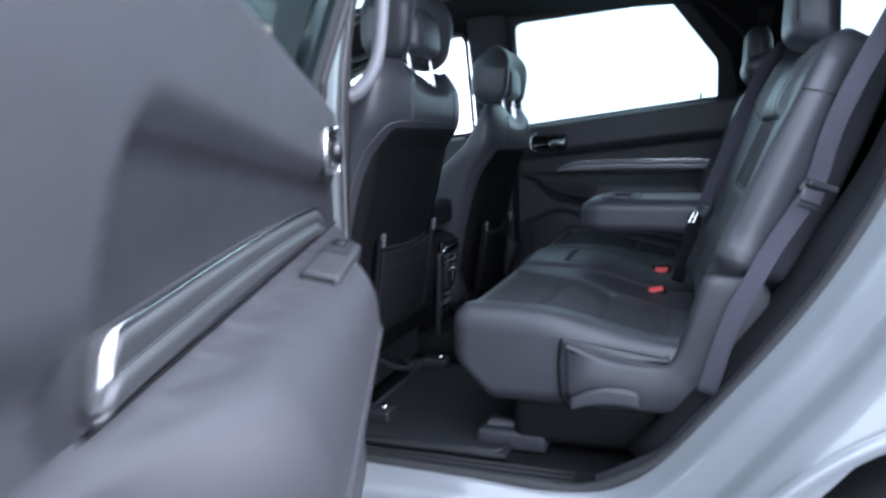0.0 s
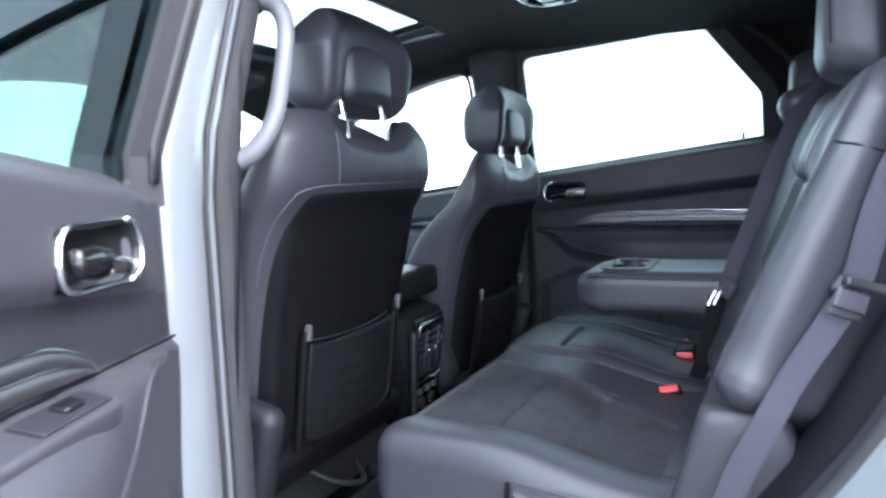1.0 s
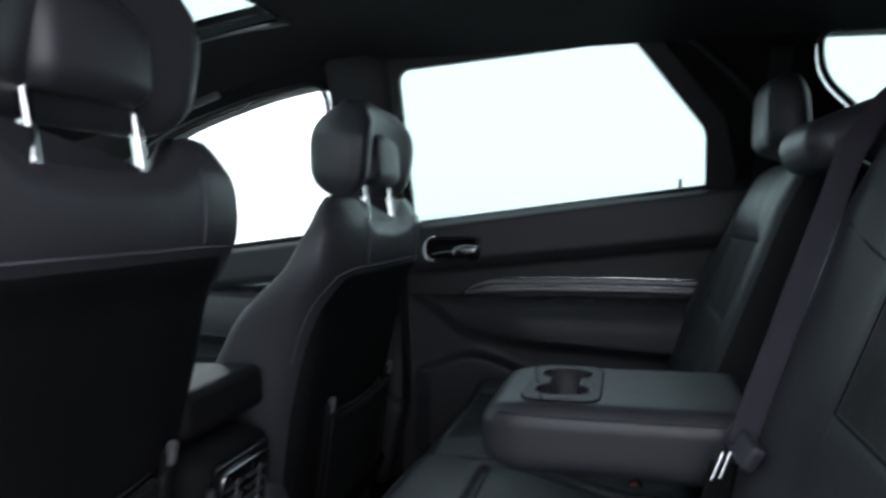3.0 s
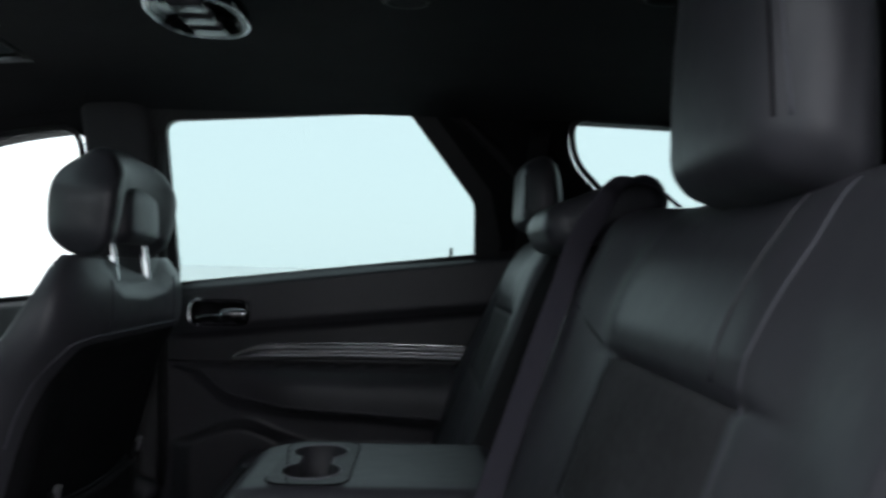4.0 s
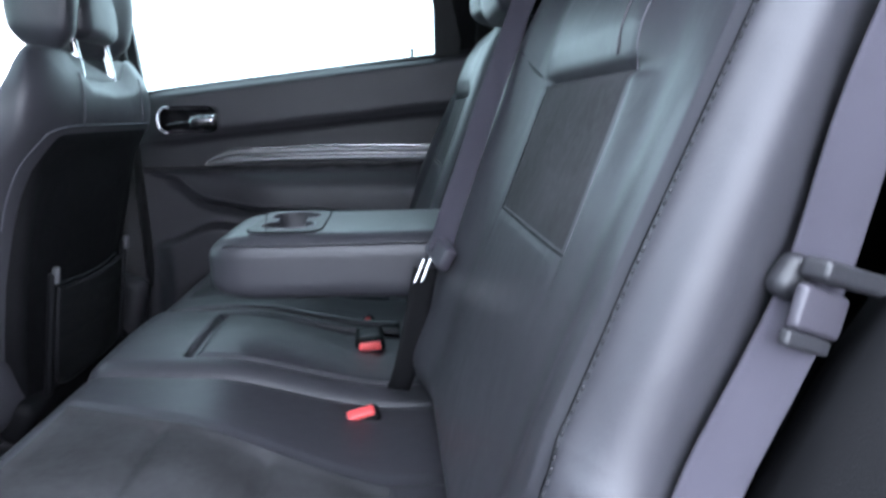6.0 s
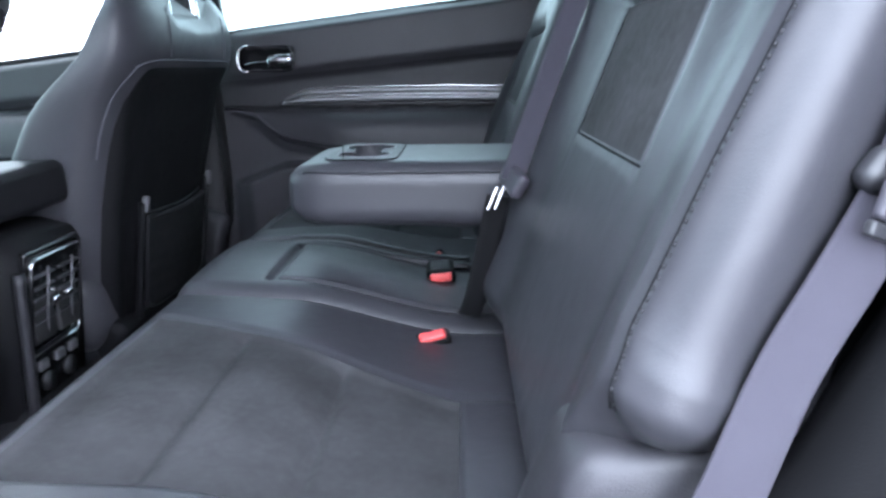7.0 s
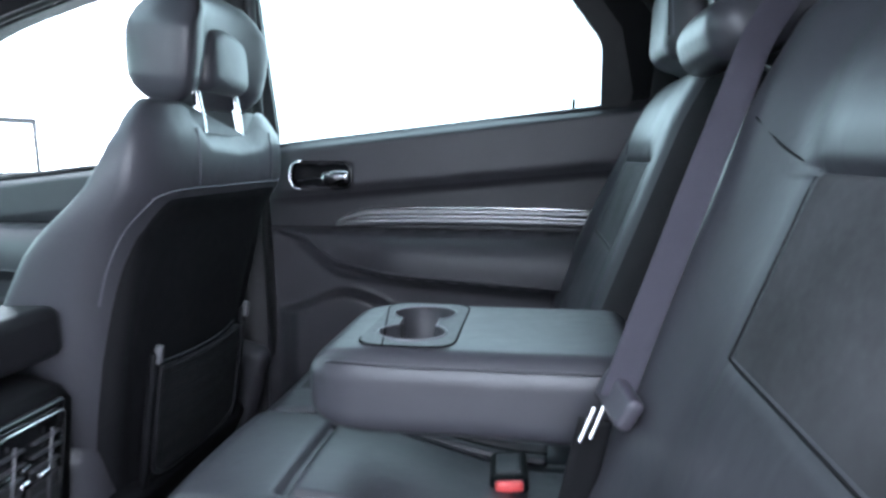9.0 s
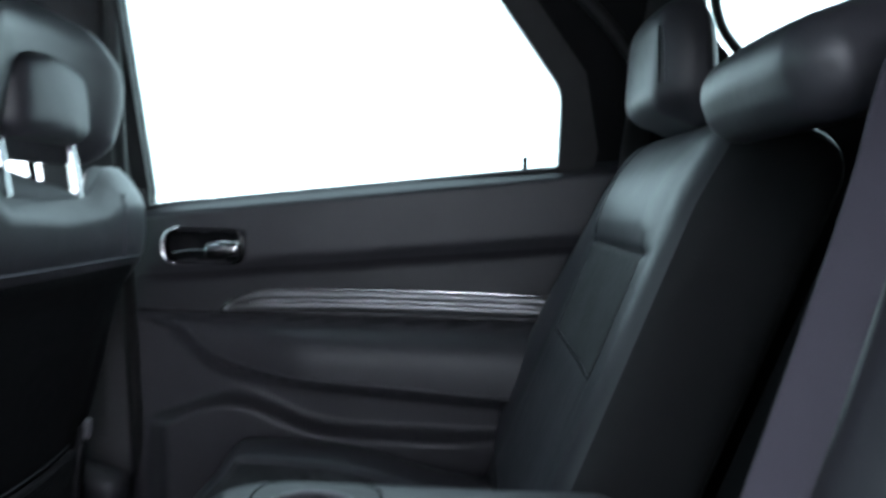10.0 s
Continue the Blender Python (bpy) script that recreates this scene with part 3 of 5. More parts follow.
def panel_depth(x, z, x0):
    """How far the door lining stands into the cabin."""
    s = x - x0
    d = ramp01(s, 0.0, 0.10) * 0.020 * ledge(x, z, s)
    d -= 0.03 * ramp01(z, belt(x) - 0.02, belt(x) + 0.004)
    low = np.interp(s, CURVE_X, CURVE_Z)
    t = np.clip((1.060 - z) / np.maximum(1.060 - low, 0.004), 0, 1)
    arm = np.sqrt(1 - (1 - t) ** 4) * ramp01(z, low - 0.008, low + 0.006)
    out = (0.018 + 0.062 * ramp01(s, 0.08, 0.34)) * ramp01(s, -0.02, 0.06) * (1 - ramp01(s, 0.70, 0.88))
    d += arm * out
    d += 0.010 * ramp01(1.060 - z, 0.0, 0.006) * ramp01(z, low - 0.20, low)
    d += 0.012 * bell(z, low - 0.012, 0.010) * ramp01(s, 0.06, 0.12)
    top = 0.878 + 0.052 * bell(s, 0.19, 0.10)
    bowl = ramp01(z, 0.64, 0.70) * (1 - ramp01(z, top - 0.012, top + 0.006))
    d += 0.045 * bowl * ramp01(s, 0.02, 0.09) * (1 - ramp01(s, 0.55, 0.75))
    return d


def build_door(name, side, x0, x1, panel_edge, window, m, label, group, rear, shift):
    """A closed door in the car's own axes, then set at m."""
    door = thing(name, label, "car door", group, "structure")
    # lining as a relief
    nx, nz = 130, 130
    hx, hz = shift + (0.133 if side > 0 else 0.156), 1.176
    verts, faces, dark = [], [], []
    for j in range(nz + 1):
        for i in range(nx + 1):
            s, t = i / nx, j / nz
            zb = 0.60
            xr0 = x0 + s * (x1 - x0)
            z = zb + t * (belt(xr0) + 0.004 - zb)
            xe = panel_edge(z)
            x = x0 + s * (xe - x0)
            z = zb + t * (belt(x) + 0.004 - zb)
            d = float(panel_depth(x, z, shift))
            d -= 0.034 * float(ramp01(0.064 - abs(x - hx), 0.0, 0.010) * ramp01(0.026 - abs(z - 1.176), 0.0, 0.006))
            roll = min(1.0, s / 0.025) * min(1.0, (1 - s) / 0.02) * min(1.0, t / 0.02)
            d -= 0.035 * (1 - math.sqrt(max(0.0, 1 - (1 - roll) ** 2)))
            verts.append((x, side * (0.73 - d), z))
    for j in range(nz):
        for i in range(nx):
            a = j * (nx + 1) + i
            q = (a, a + 1, a + nx + 2, a + nx + 1)
            q = q if side > 0 else q[::-1]
            x, z = verts[a][0], verts[a][2]
            # faces below the ledge take a darker colour than the rest
            inset = float(ledge(x, z, x - shift)) < 0.30 and z > 1.064 and x - shift < 0.85
            (dark if inset else faces).append(q)
    mesh_object("lining", verts, faces, SOFT, door, "soft black door lining with a moulded armrest")
    used = sorted({i for f in dark for i in f})
    at = {i: k for k, i in enumerate(used)}
    mesh_object("insert", [verts[i] for i in used], [tuple(at[i] for i in f) for f in dark], INSERT, door, "darker recessed zone of the door lining")
    # dark joint along the shelf and raised line under it
    on = lambda x, z, lift: (x, side * (0.73 - float(panel_depth(x, z, shift)) - lift), z)
    end = min(panel_edge(1.06) - 0.05, shift + 0.822)
    tube("shelf_joint", [on(x, 1.0640, 0.0016) for x in np.linspace(x0 + 0.012, end, 60)], 0.0018, SEAM, door, n=1, sides=6)
    tube("shelf_edge", [on(x, float(np.interp(x - shift, CURVE_X, CURVE_Z)) + 0.012, 0.0) for x in np.linspace(x0 + 0.10, end - 0.10, 40)], 0.003, SOFT, door, n=1, sides=6)
    # outer shell
    edge = [(x0 + 0.006, 0.56)] + [(panel_edge(z) + 0.02, z) for z in np.linspace(0.56, belt(x1), 14)] + [(x0 + 0.006, belt(x0))]
    bm = bmesh.new()
    vs = [bm.verts.new((a, side * 0.765, b)) for a, b in edge]
    f = bm.faces.new(vs)
    got = bmesh.ops.extrude_face_region(bm, geom=[f])
    for v in got["geom"]:
        if isinstance(v, bmesh.types.BMVert):
            v.co.y = side * 0.925
    sharp(part("shell", bm, PAINT, door, "light grey painted steel shell"))
    # satin strip with two grooves
    a, b = shift + 0.158, shift + 0.818
    rings = []
    for x in np.concatenate([np.linspace(a, b - 0.02, 40), np.linspace(b - 0.017, b, 8)]):
        s = (x - a) / (b - a)
        up = 0.036 * min(1.0, (s * 9) ** 0.55) * (1.0 if s < 0.975 else max(0.25, math.sqrt(max(0, 1 - ((s - 0.975) / 0.025) ** 2))))
        z0 = 1.068 + 0.006 * math.sin(s * math.pi)
        prof = [(0.0, -0.01), (0.004, 0.006), (0.10, 0.010), (0.42, 0.011), (0.46, 0.007), (0.52, 0.007), (0.56, 0.011), (0.90, 0.012), (1.0, 0.006), (1.0, -0.01)]
        rings.append([(x, side * (0.73 - d), z0 + up * p) for p, d in prof])
    strip = loft("trim_strip", rings, SATIN, door, "brushed satin metal trim strip")
    tube("chrome_edge", [(g[8][0], g[8][1] - side * 0.004, g[8][2] + 0.001) for g in rings], 0.0022, CHROME, strip, "thin chrome edge", n=1, sides=6)
    tube("bright_line", [(g[5][0], g[5][1] - side * 0.001, (g[4][2] + g[6][2]) / 2) for g in rings[3:-4]], 0.0021, HANDLE_METAL, strip, "bright line along the strip", n=1, sides=6)
    # inner handle: bezel, bowl, lever
    bezel = round_corners([(-0.071, -0.030), (0.071, -0.030), (0.068, 0.031), (-0.068, 0.031)], 0.028, 5)
    def ring(scale, d, drop=0.0):
        return [(hx + px * scale, side * (0.73 - d - 0.018 * 0.9), hz + pz * scale + drop) for px, pz in bezel]
    h = loft("handle_bezel", [ring(1.0, -0.01), ring(1.0, 0.004), ring(0.95, 0.007), ring(0.90, 0.002), ring(0.88, -0.02)], GLOSS, door, "gloss black handle bezel", caps=False)
    loft("handle_bowl", [ring(0.92, 0.003), ring(0.88, -0.008), ring(0.6, -0.020), ring(0.1, -0.022)], HARD, h, caps=False)
    rim = ring(0.97, 0.007)
    if side < 0:
        tube("thin_ring", ring(0.985, 0.0065) + ring(0.985, 0.0065)[:1], 0.0011, CHROME, h, "thin chrome ring", n=1, sides=6)
    front = sorted(rim, key=lambda q: (round(math.atan2(q[2] - hz, -(q[0] - hx)), 4)))
    arc = [q for q in front if -2.2 < math.atan2(q[2] - hz, -(q[0] - hx)) < 1.0]
    tube("chrome_rim", arc, 0.0040 if side > 0 else 0.0030, CHROME, h, "chrome edge of the handle bowl", n=1, sides=8)
    if side < 0:
        ends = sorted(ring(0.955, 0.0065), key=lambda q: round(math.atan2(q[2] - hz, q[0] - hx), 4))
        tube("chrome_end", [q for q in ends if abs(math.atan2(q[2] - hz, q[0] - hx)) < 0.62], 0.0030, CHROME, h, "chrome end of the handle bowl", n=1, sides=8)
    tube("pull_bar", [(hx - 0.050, side * 0.706, hz - 0.012), (hx - 0.02, side * 0.704, hz - 0.006), (hx + 0.02, side * 0.704, hz - 0.005), (hx + 0.050, side * 0.708, hz - 0.003)], 0.0022, CHROME, h, "thin chrome bar", sides=8)
    # one lever shape; chrome far and black near stand in for what each reflects
    loft("lever", [[(hx + 0.004 + 0.054 * s, side * (0.702 - 0.006 * math.sin(s * 1.4 + 0.4) + 0.007 * math.sin(k)), hz - 0.006 + 0.004 * s + (0.016 - 0.006 * abs(s - 0.5)) * math.cos(k)) for k in np.linspace(0, 2 * math.pi, 10, endpoint=False)] for s in np.linspace(0.05, 1.1, 10)], CHROME if side > 0 else GLOSS, h, "pull lever, chrome for its bright reflection" if side > 0 else "pull lever, black for its dark reflection")
    # window switch on the armrest
    if side < 0:
        sw = pad("switch_panel", (0.225, 0.040, 0.024), 0.006, (4, 2, 2), SOFT, door, (shift + 0.320, side * 0.690, 1.050), (side * 12, 0, 0), label="raised switch block on the armrest")
        pad("switch_plate", (0.090, 0.030, 0.004), 0.0015, (2, 2, 1), INSERT, sw, (shift + 0.262, side * 0.690, 1.0635), (side * 12, 0, 0))
        pad("switch", (0.026, 0.016, 0.008), 0.003, (1, 1, 1), GLOSS, sw, (shift + 0.255, side * 0.690, 1.0665), (side * 12, 0, 0))
        # thin black pad stands in for the shade inside the pull recess
        pad("recess_shade", (0.008, 0.034, 0.018), 0.003, (1, 2, 2), HARD, sw, (shift + 0.4315, side * 0.690, 1.0500), (side * 12, 0, 0), label="thin dark pad for the shade in the armrest recess")
    if rear:
        lx = shift + 0.661
        tube("lock_pin", [(lx, side * 0.752, belt(lx) - 0.01), (lx, side * 0.752, belt(lx) + 0.024)], lambda t: 0.0045 - 0.001 * t, HARD, door, n=1)
    # window frame and pane
    if rear:
        fr = [(x0 - 0.025, belt(x0) - 0.02), (x0 - 0.025, 1.635), (0.545, 1.668), (0.715, 1.465), (0.745, 1.35), (0.74, belt(0.74) - 0.02)]
        # same frame on both doors; grey paints the lit one, black the shaded one
        side_sheet("window_frame", side, fr, [window], 0.010, 0.020, RUBBER if side > 0 else PILLAR, "window frame, blackened for the shaded far door" if side > 0 else "window frame, greyed for the lit open door", parent=door, cuts=(1.27,))
        if side < 0:
            for dx, r, mt in ((-0.020, 0.006, RUBBER), (-0.012, 0.003, GREYTRIM)):
                tube("frame_bead", [(x0 + 0.020 + dx, side * (side_y(z) + 0.009), z) for z in np.linspace(1.24, 1.60, 9)], r, mt, door, n=1, sides=6)
        side_sheet("pane", side, window, [], 0.018, 0.004, SIDE_GLASS, "green-tinted glass pane", parent=door, cuts=(1.27,))
        wide = [(0.335 + (x - 0.335) * 1.10, 1.43 + (z - 1.43) * 1.14) for x, z in window]
        outer = [(max(-0.078, 0.335 + (x - 0.335) * 1.14), 1.43 + (z - 1.43) * 1.16) for x, z in fr]
        side_sheet("outer_frame", side, outer, [wide], 0.06, 0.04, GLOSS, "gloss black outer door frame", parent=door, cuts=(1.27,))
    door.matrix_world = m
    return door


def rear_edge(z):
    return float(np.interp(z, [0.58, 0.66, 0.80, 0.954, 1.10, 1.26, 1.40], [0.50, 0.60, 0.71, 0.82, 0.905, 0.93, 0.90]))


def inset_ring(ring, d):
    """A closed outline moved inwards by d."""
    n = len(ring)
    area = sum(ring[i - 1][0] * ring[i][1] - ring[i][0] * ring[i - 1][1] for i in range(n))
    turn = -1 if area < 0 else 1
    out = []
    for i, (x, z) in enumerate(ring):
        t = (Vector(ring[(i + 1) % n]) - Vector(ring[i - 1])).normalized()
        out.append((x - t.y * d * turn, z + t.x * d * turn))
    return out


def build_quarter_trim():
    """Moulded inner trim along the rear edge of the open doorway."""
    rings = []
    for z in np.linspace(0.64, 1.30, 20):
        x = float(np.interp(z, [0.60, 0.66, 0.80, 0.954, 1.10, 1.26, 1.40], [0.48, 0.56, 0.669, 0.778, 0.854, 0.90, 0.86]))
        w = 0.033 - 0.020 * float(ramp01(z, 1.05, 1.20))
        rings.append([(x + 0.03, -0.738, z), (x + 0.004, -0.740, z), (x - 0.012, -0.735, z), (x - w + 0.006, -0.706, z), (x - w, -0.698, z), (x - w, -0.690, z), (x - w + 0.016, -0.660, z), (x + 0.02, -0.640, z), (x + 0.03, -0.66, z)])
    tagged(loft("quarter_trim", rings, HARD, None, "grey-black moulded trim inside the doorway's rear edge"), kind="structure")


def build_doors():
    build_door("door_1", 1, -0.045, 0.90, rear_edge, DOOR_WINDOW, pose(0, 0, 0), "closed rear car door with black lining and metal strip", "rear doors", True, -0.03)
    u, v = Vector((0.342, -0.940, 0)), Vector((0.940, 0.342, 0))
    m = Matrix(((u.x, v.x, 0, 0.768), (u.y, v.y, 0, -0.729), (0, 0, 1, 0), (0, 0, 0, 1)))
    build_door("door_2", -1, -0.055, 0.90, rear_edge, DOOR_WINDOW, m, "wide-open rear car door with black lining and chrome handle", "rear doors", True, -0.03)
    flat = lambda z: -0.205
    build_door("door_3", 1, -1.12, -0.205, flat, None, pose(0, 0, 0), "closed front car door with black lining", "front doors", False, -1.12)
    build_door("door_4", -1, -1.12, -0.205, flat, None, pose(0, 0, 0), "closed front car door with black lining", "front doors", False, -1.12)
    for s in (1, -1):
        mir = thing("side_mirror", "black door mirror on the outside of the car", "mirror", "door mirrors")
        pad("housing", (0.12, 0.234, 0.174), 0.034, (4, 5, 5), GLOSS, mir, (-0.970, s * 1.06, 1.232), (0, 0, s * -8))
        pad("rim", (0.016, 0.236, 0.176), 0.006, (1, 4, 4), HARD, mir, (-0.909, s * 1.052, 1.232), (0, -2, s * -8), label="black rim round the mirror glass")
        pad("mirror_glass", (0.008, 0.196, 0.138), 0.003, (1, 2, 2), MIRROR, mir, (-0.903, s * 1.050, 1.234), (0, -3, s * -8), label="silvered mirror glass")
        pad("arm", (0.06, 0.12, 0.05), 0.02, (2, 2, 2), GLOSS, mir, (-0.97, s * 0.93, 1.17))


# ---- front seats ----
def build_front_seat(place, out):
    seat = thing("front_seat", "black leather front seat with an adjustable headrest and map pocket", "car seat", "front seats")
    zs = [0.70, 0.74, 0.80, 0.90, 1.0, 1.1, 1.18, 1.23, 1.27, 1.30, 1.322, 1.337, 1.346]
    back = lambda z: float(np.interp(z, [0.70, 0.86, 0.98, 1.10, 1.17, 1.205, 1.23, 1.26, 1.31, 1.346], [-0.078, -0.058, -0.042, -0.014, 0.008, 0.030, 0.044, 0.047, 0.046, 0.036]))
    half = lambda z: float(np.interp(z, [0.70, 0.80, 0.95, 1.10, 1.20, 1.26, 1.29, 1.31, 1.325, 1.337, 1.346], [0.24, 0.25, 0.262, 0.270, 0.276, 0.275, 0.268, 0.258, 0.246, 0.230, 0.208]))
    thick = lambda z: float(np.interp(z, [0.70, 0.90, 1.03, 1.09, 1.14, 1.23, 1.275, 1.32, 1.346], [0.26, 0.23, 0.185, 0.160, 0.145, 0.100, 0.076, 0.050, 0.034]))

    def outline(z, grow=0.0):
        ring = []
        w, t, xr = half(z) + grow, thick(z), back(z) + grow
        for a in np.linspace(0, 2 * math.pi, 64, endpoint=False):
            c, s = math.cos(a), math.sin(a)
            y = w * math.copysign(abs(s) ** 0.42, s)
            x = xr - t / 2 + (t / 2) * math.copysign(abs(c) ** 0.5, c)
            q = abs(y) / w
            x -= 0.020 * q ** 5 + (0.022 * q ** 3 * (1 - float(ramp01(z, 1.1, 1.3))) if c < 0 else 0.0)
            zz = z
            if z > 1.24 and abs(y) < 0.125:
                zz -= 0.036 * (1 - (abs(y) / 0.125) ** 5) * (z - 1.24) / 0.106
            if z > 1.25:
                zz += 0.009 * (z - 1.25) / 0.096 * float(ramp01(abs(y), 0.09, 0.15)) * (1 - 0.9 * float(ramp01(abs(y), 0.20, 0.26)))
            if z > 1.30:
                x -= 0.30 * (z - 1.30) * max(0.0, c)
            ring.append((x, y, zz))
        return ring

    loft("backrest", [outline(z) for z in np.concatenate([np.linspace(0.70, 1.28, 26), np.linspace(1.29, 1.346, 9)])], LEATHER, seat, "black leather backrest")
    def rear(y, z, d=0.0):
        q = min(0.999, abs(y) / half(z))
        c = math.sqrt(1 - q ** (2 / 0.42))
        return (back(z) - thick(z) / 2 * (1 - math.sqrt(c)) - 0.020 * q ** 5 + d, y, z)

    tube("yoke_seam", [rear(y, 1.229 - 0.012 * (abs(y) / 0.235) ** 10, 0.0008) for y in np.linspace(-0.235, 0.235, 35)], 0.0016, THREAD, seat, "stitched seam", n=1, sides=6)
    for s in (-1, 1):
        tube("shoulder_seam", [rear(s * 0.142, z, 0.0005) for z in (1.232, 1.26, 1.29, 1.318)], 0.0013, THREAD, seat, sides=6)
        tube("panel_seam", [rear(s * y, z, 0.0010) for y, z in ((0.250, 1.07), (0.252, 1.12), (0.248, 1.17), (0.240, 1.203), (0.231, 1.218))], 0.0013, THREAD, seat, sides=6)
    # hard lower panel, standing back from the leather edge; black also paints its shade
    verts, faces = [], []
    nz, ny = 48, 72
    for i in range(nz + 1):
        z = 0.712 + (1.222 - 0.712) * i / nz
        w = float(np.interp(z, [0.712, 0.90, 1.06, 1.12, 1.165, 1.195, 1.212, 1.222], [0.216, 0.229, 0.236, 0.236, 0.230, 0.220, 0.210, 0.198]))
        for j in range(ny + 1):
            y = -w + 2 * w * j / ny
            e = min(1, (w - abs(y)) / 0.020) * min(1, (nz - i) / 1.5) * min(1, i / 1.5)
            e = 1 - (1 - max(0.0, e)) ** 2
            dip = 0.008 * (1 - float(ramp01(z, 1.06, 1.17))) * float(ramp01(w - abs(y), 0.016, 0.050))
            lift = 0.005 + 0.010 * (1 - float(ramp01(z, 1.06, 1.20)))
            verts.append(rear(y, z, -0.003 + lift * math.sqrt(e) - dip))
    for i in range(nz):
        for j in range(ny):
            a = i * (ny + 1) + j
            faces.append((a, a + 1, a + ny + 2, a + ny + 1))
    mesh_object("back_panel", verts, faces, HARD, seat, "moulded vinyl back panel, blackened for its rear-facing shade")
    # map pocket with two upright arms
    pocket = pad("map_pocket", (0.016, 0.30, 0.185), 0.007, (2, 18, 14), NET, seat, (-0.047, 0, 0.862), (0, 8, 0), label="ribbed black net pocket",
                 warp=lambda v: np.column_stack([v[:, 0] + 0.010 * (1 - (v[:, 1] / 0.15) ** 2) + 0.0012 * np.cos(v[:, 2] * 700), v[:, 1], v[:, 2] - 0.006 * np.clip(1 - (v[:, 1] / 0.15) ** 2, 0, 1) * (v[:, 2] > 0)]))
    tube("hem", [(-0.029 - 0.012 * (y / 0.15) ** 2, y, 0.952 + 0.006 * (y / 0.15) ** 2) for y in np.linspace(-0.148, 0.148, 13)], 0.0022, INSERT, pocket, n=1, sides=6)
    for s in (-1, 1):
        pad("pocket_arm", (0.014, 0.016, 0.225), 0.006, (1, 1, 8), HARD, seat, (-0.043, s * 0.164, 0.872), (0, 8, 0), label="upright plastic pocket arm")
        pad("arm_tip", (0.012, 0.012, 0.030), 0.004, (1, 1, 1), GREYTRIM, seat, (-0.022, s * 0.163, 0.978), (0, 8, 0), label="grey pocket arm tip")
    tube("pocket_rim", [(-0.026, -0.150, 0.955), (-0.042, -0.152, 0.83), (-0.050, -0.132, 0.776), (-0.048, 0, 0.768), (-0.050, 0.132, 0.776), (-0.042, 0.152, 0.83), (-0.026, 0.150, 0.955)], 0.004, VINYL, seat, sides=8)
    pad("valance", (0.05, 0.46, 0.08), 0.02, (2, 8, 2), HARD, seat, (-0.088, 0, 0.735), (0, 25, 0))
    # headrest: body, rear cushion panel, crown, posts
    head = pad("headrest", (0.096, 0.308, 0.194), 0.046, (8, 20, 14), LEATHER, seat, (-0.029, 0, 1.451), (0, 6, 0), label="black leather headrest",
               warp=lambda v: np.column_stack([v[:, 0] + np.where(v[:, 2] > 0, 0.030, 0.010) * (v[:, 2] / 0.095) ** 2 * ramp01(-v[:, 0], 0.0, 0.045) - 0.012 * (v[:, 2] / 0.095) ** 2 * ramp01(v[:, 0], 0.0, 0.045) + 0.048 * np.abs(v[:, 1] / 0.154) ** 2.2 * ramp01(v[:, 0], -0.05, 0.02), v[:, 1] * (1 - 0.05 * ramp01(-v[:, 2], 0.0, 0.09) - 0.14 * ramp01(v[:, 2], 0.02, 0.09)), v[:, 2] - 0.022 * (v[:, 1] / 0.154) ** 2 * ramp01(v[:, 2], -0.02, 0.08)]))
    pad("rear_cushion", (0.05, 0.158, 0.104), 0.024, (3, 12, 8), LEATHER, head, (0.010, 0, 1.428), (0, -3, 0), label="padded rear panel",
        warp=lambda v: np.column_stack([v[:, 0] + 0.010 * (1 - (v[:, 1] / 0.085) ** 2) * np.clip(1 - (v[:, 2] / 0.066) ** 2, 0, 1), v[:, 1] * (1 - 0.10 * ramp01(v[:, 2], 0.0, 0.06)), v[:, 2] - 0.018 * (v[:, 1] / 0.088) ** 2 * ramp01(v[:, 2], 0, 0.06)]))
    tube("crown_roll", [(0.008 - 0.004 * (y / 0.08) ** 2, y, 1.492 - 0.060 * abs(y / 0.088) ** 2.6) for y in np.linspace(-0.086, 0.086, 17)], 0.0075, LEATHER, head, n=1, sides=8)
    tube("crown_seam", [(0.0135 - 0.004 * (y / 0.08) ** 2, y, 1.485 - 0.060 * abs(y / 0.084) ** 2.6) for y in np.linspace(-0.080, 0.080, 17)], 0.0016, SEAM, head, n=1, sides=6)
    for s in (-1, 1):
        tube("headrest_post", [(0.020, s * 0.071, 1.285), (0.016, s * 0.071, 1.330), (0.004, s * 0.071, 1.40)], 0.0065, CHROME, seat, "chrome headrest post", sides=12)
        pad("post_collar", (0.022, 0.022, 0.010), 0.004, (1, 1, 1), HARD, seat, (0.018, s * 0.071, 1.298))
    # cushion, base, recliner cover, rails
    pad("cushion", (0.50, 0.53, 0.17), 0.06, (8, 8, 4), LEATHER, seat, (-0.33, 0, 0.78), (0, -6, 0), label="black leather seat cushion")
    pad("seat_base", (0.42, 0.44, 0.10), 0.02, (2, 2, 2), STEEL, seat, (-0.30, 0, 0.66))
    for s in (-1, 1):
        if s == out:
            pad("recliner_cover", (0.17, 0.056, 0.21), 0.027, (6, 2, 6), INSERT, seat, (-0.115, s * 0.262, 0.79), (0, 14, 0), label="rounded plastic recliner cover")
        box("rail", -0.55, -0.02, s * 0.19 - 0.02, s * 0.19 + 0.02, 0.575, 0.605, STEEL, seat, 0.005)
        pad("rail_foot", (0.07, 0.05, 0.03), 0.008, (1, 1, 1), STEEL, seat, (-0.035, s * 0.19, 0.60), label="bolted steel rail foot")
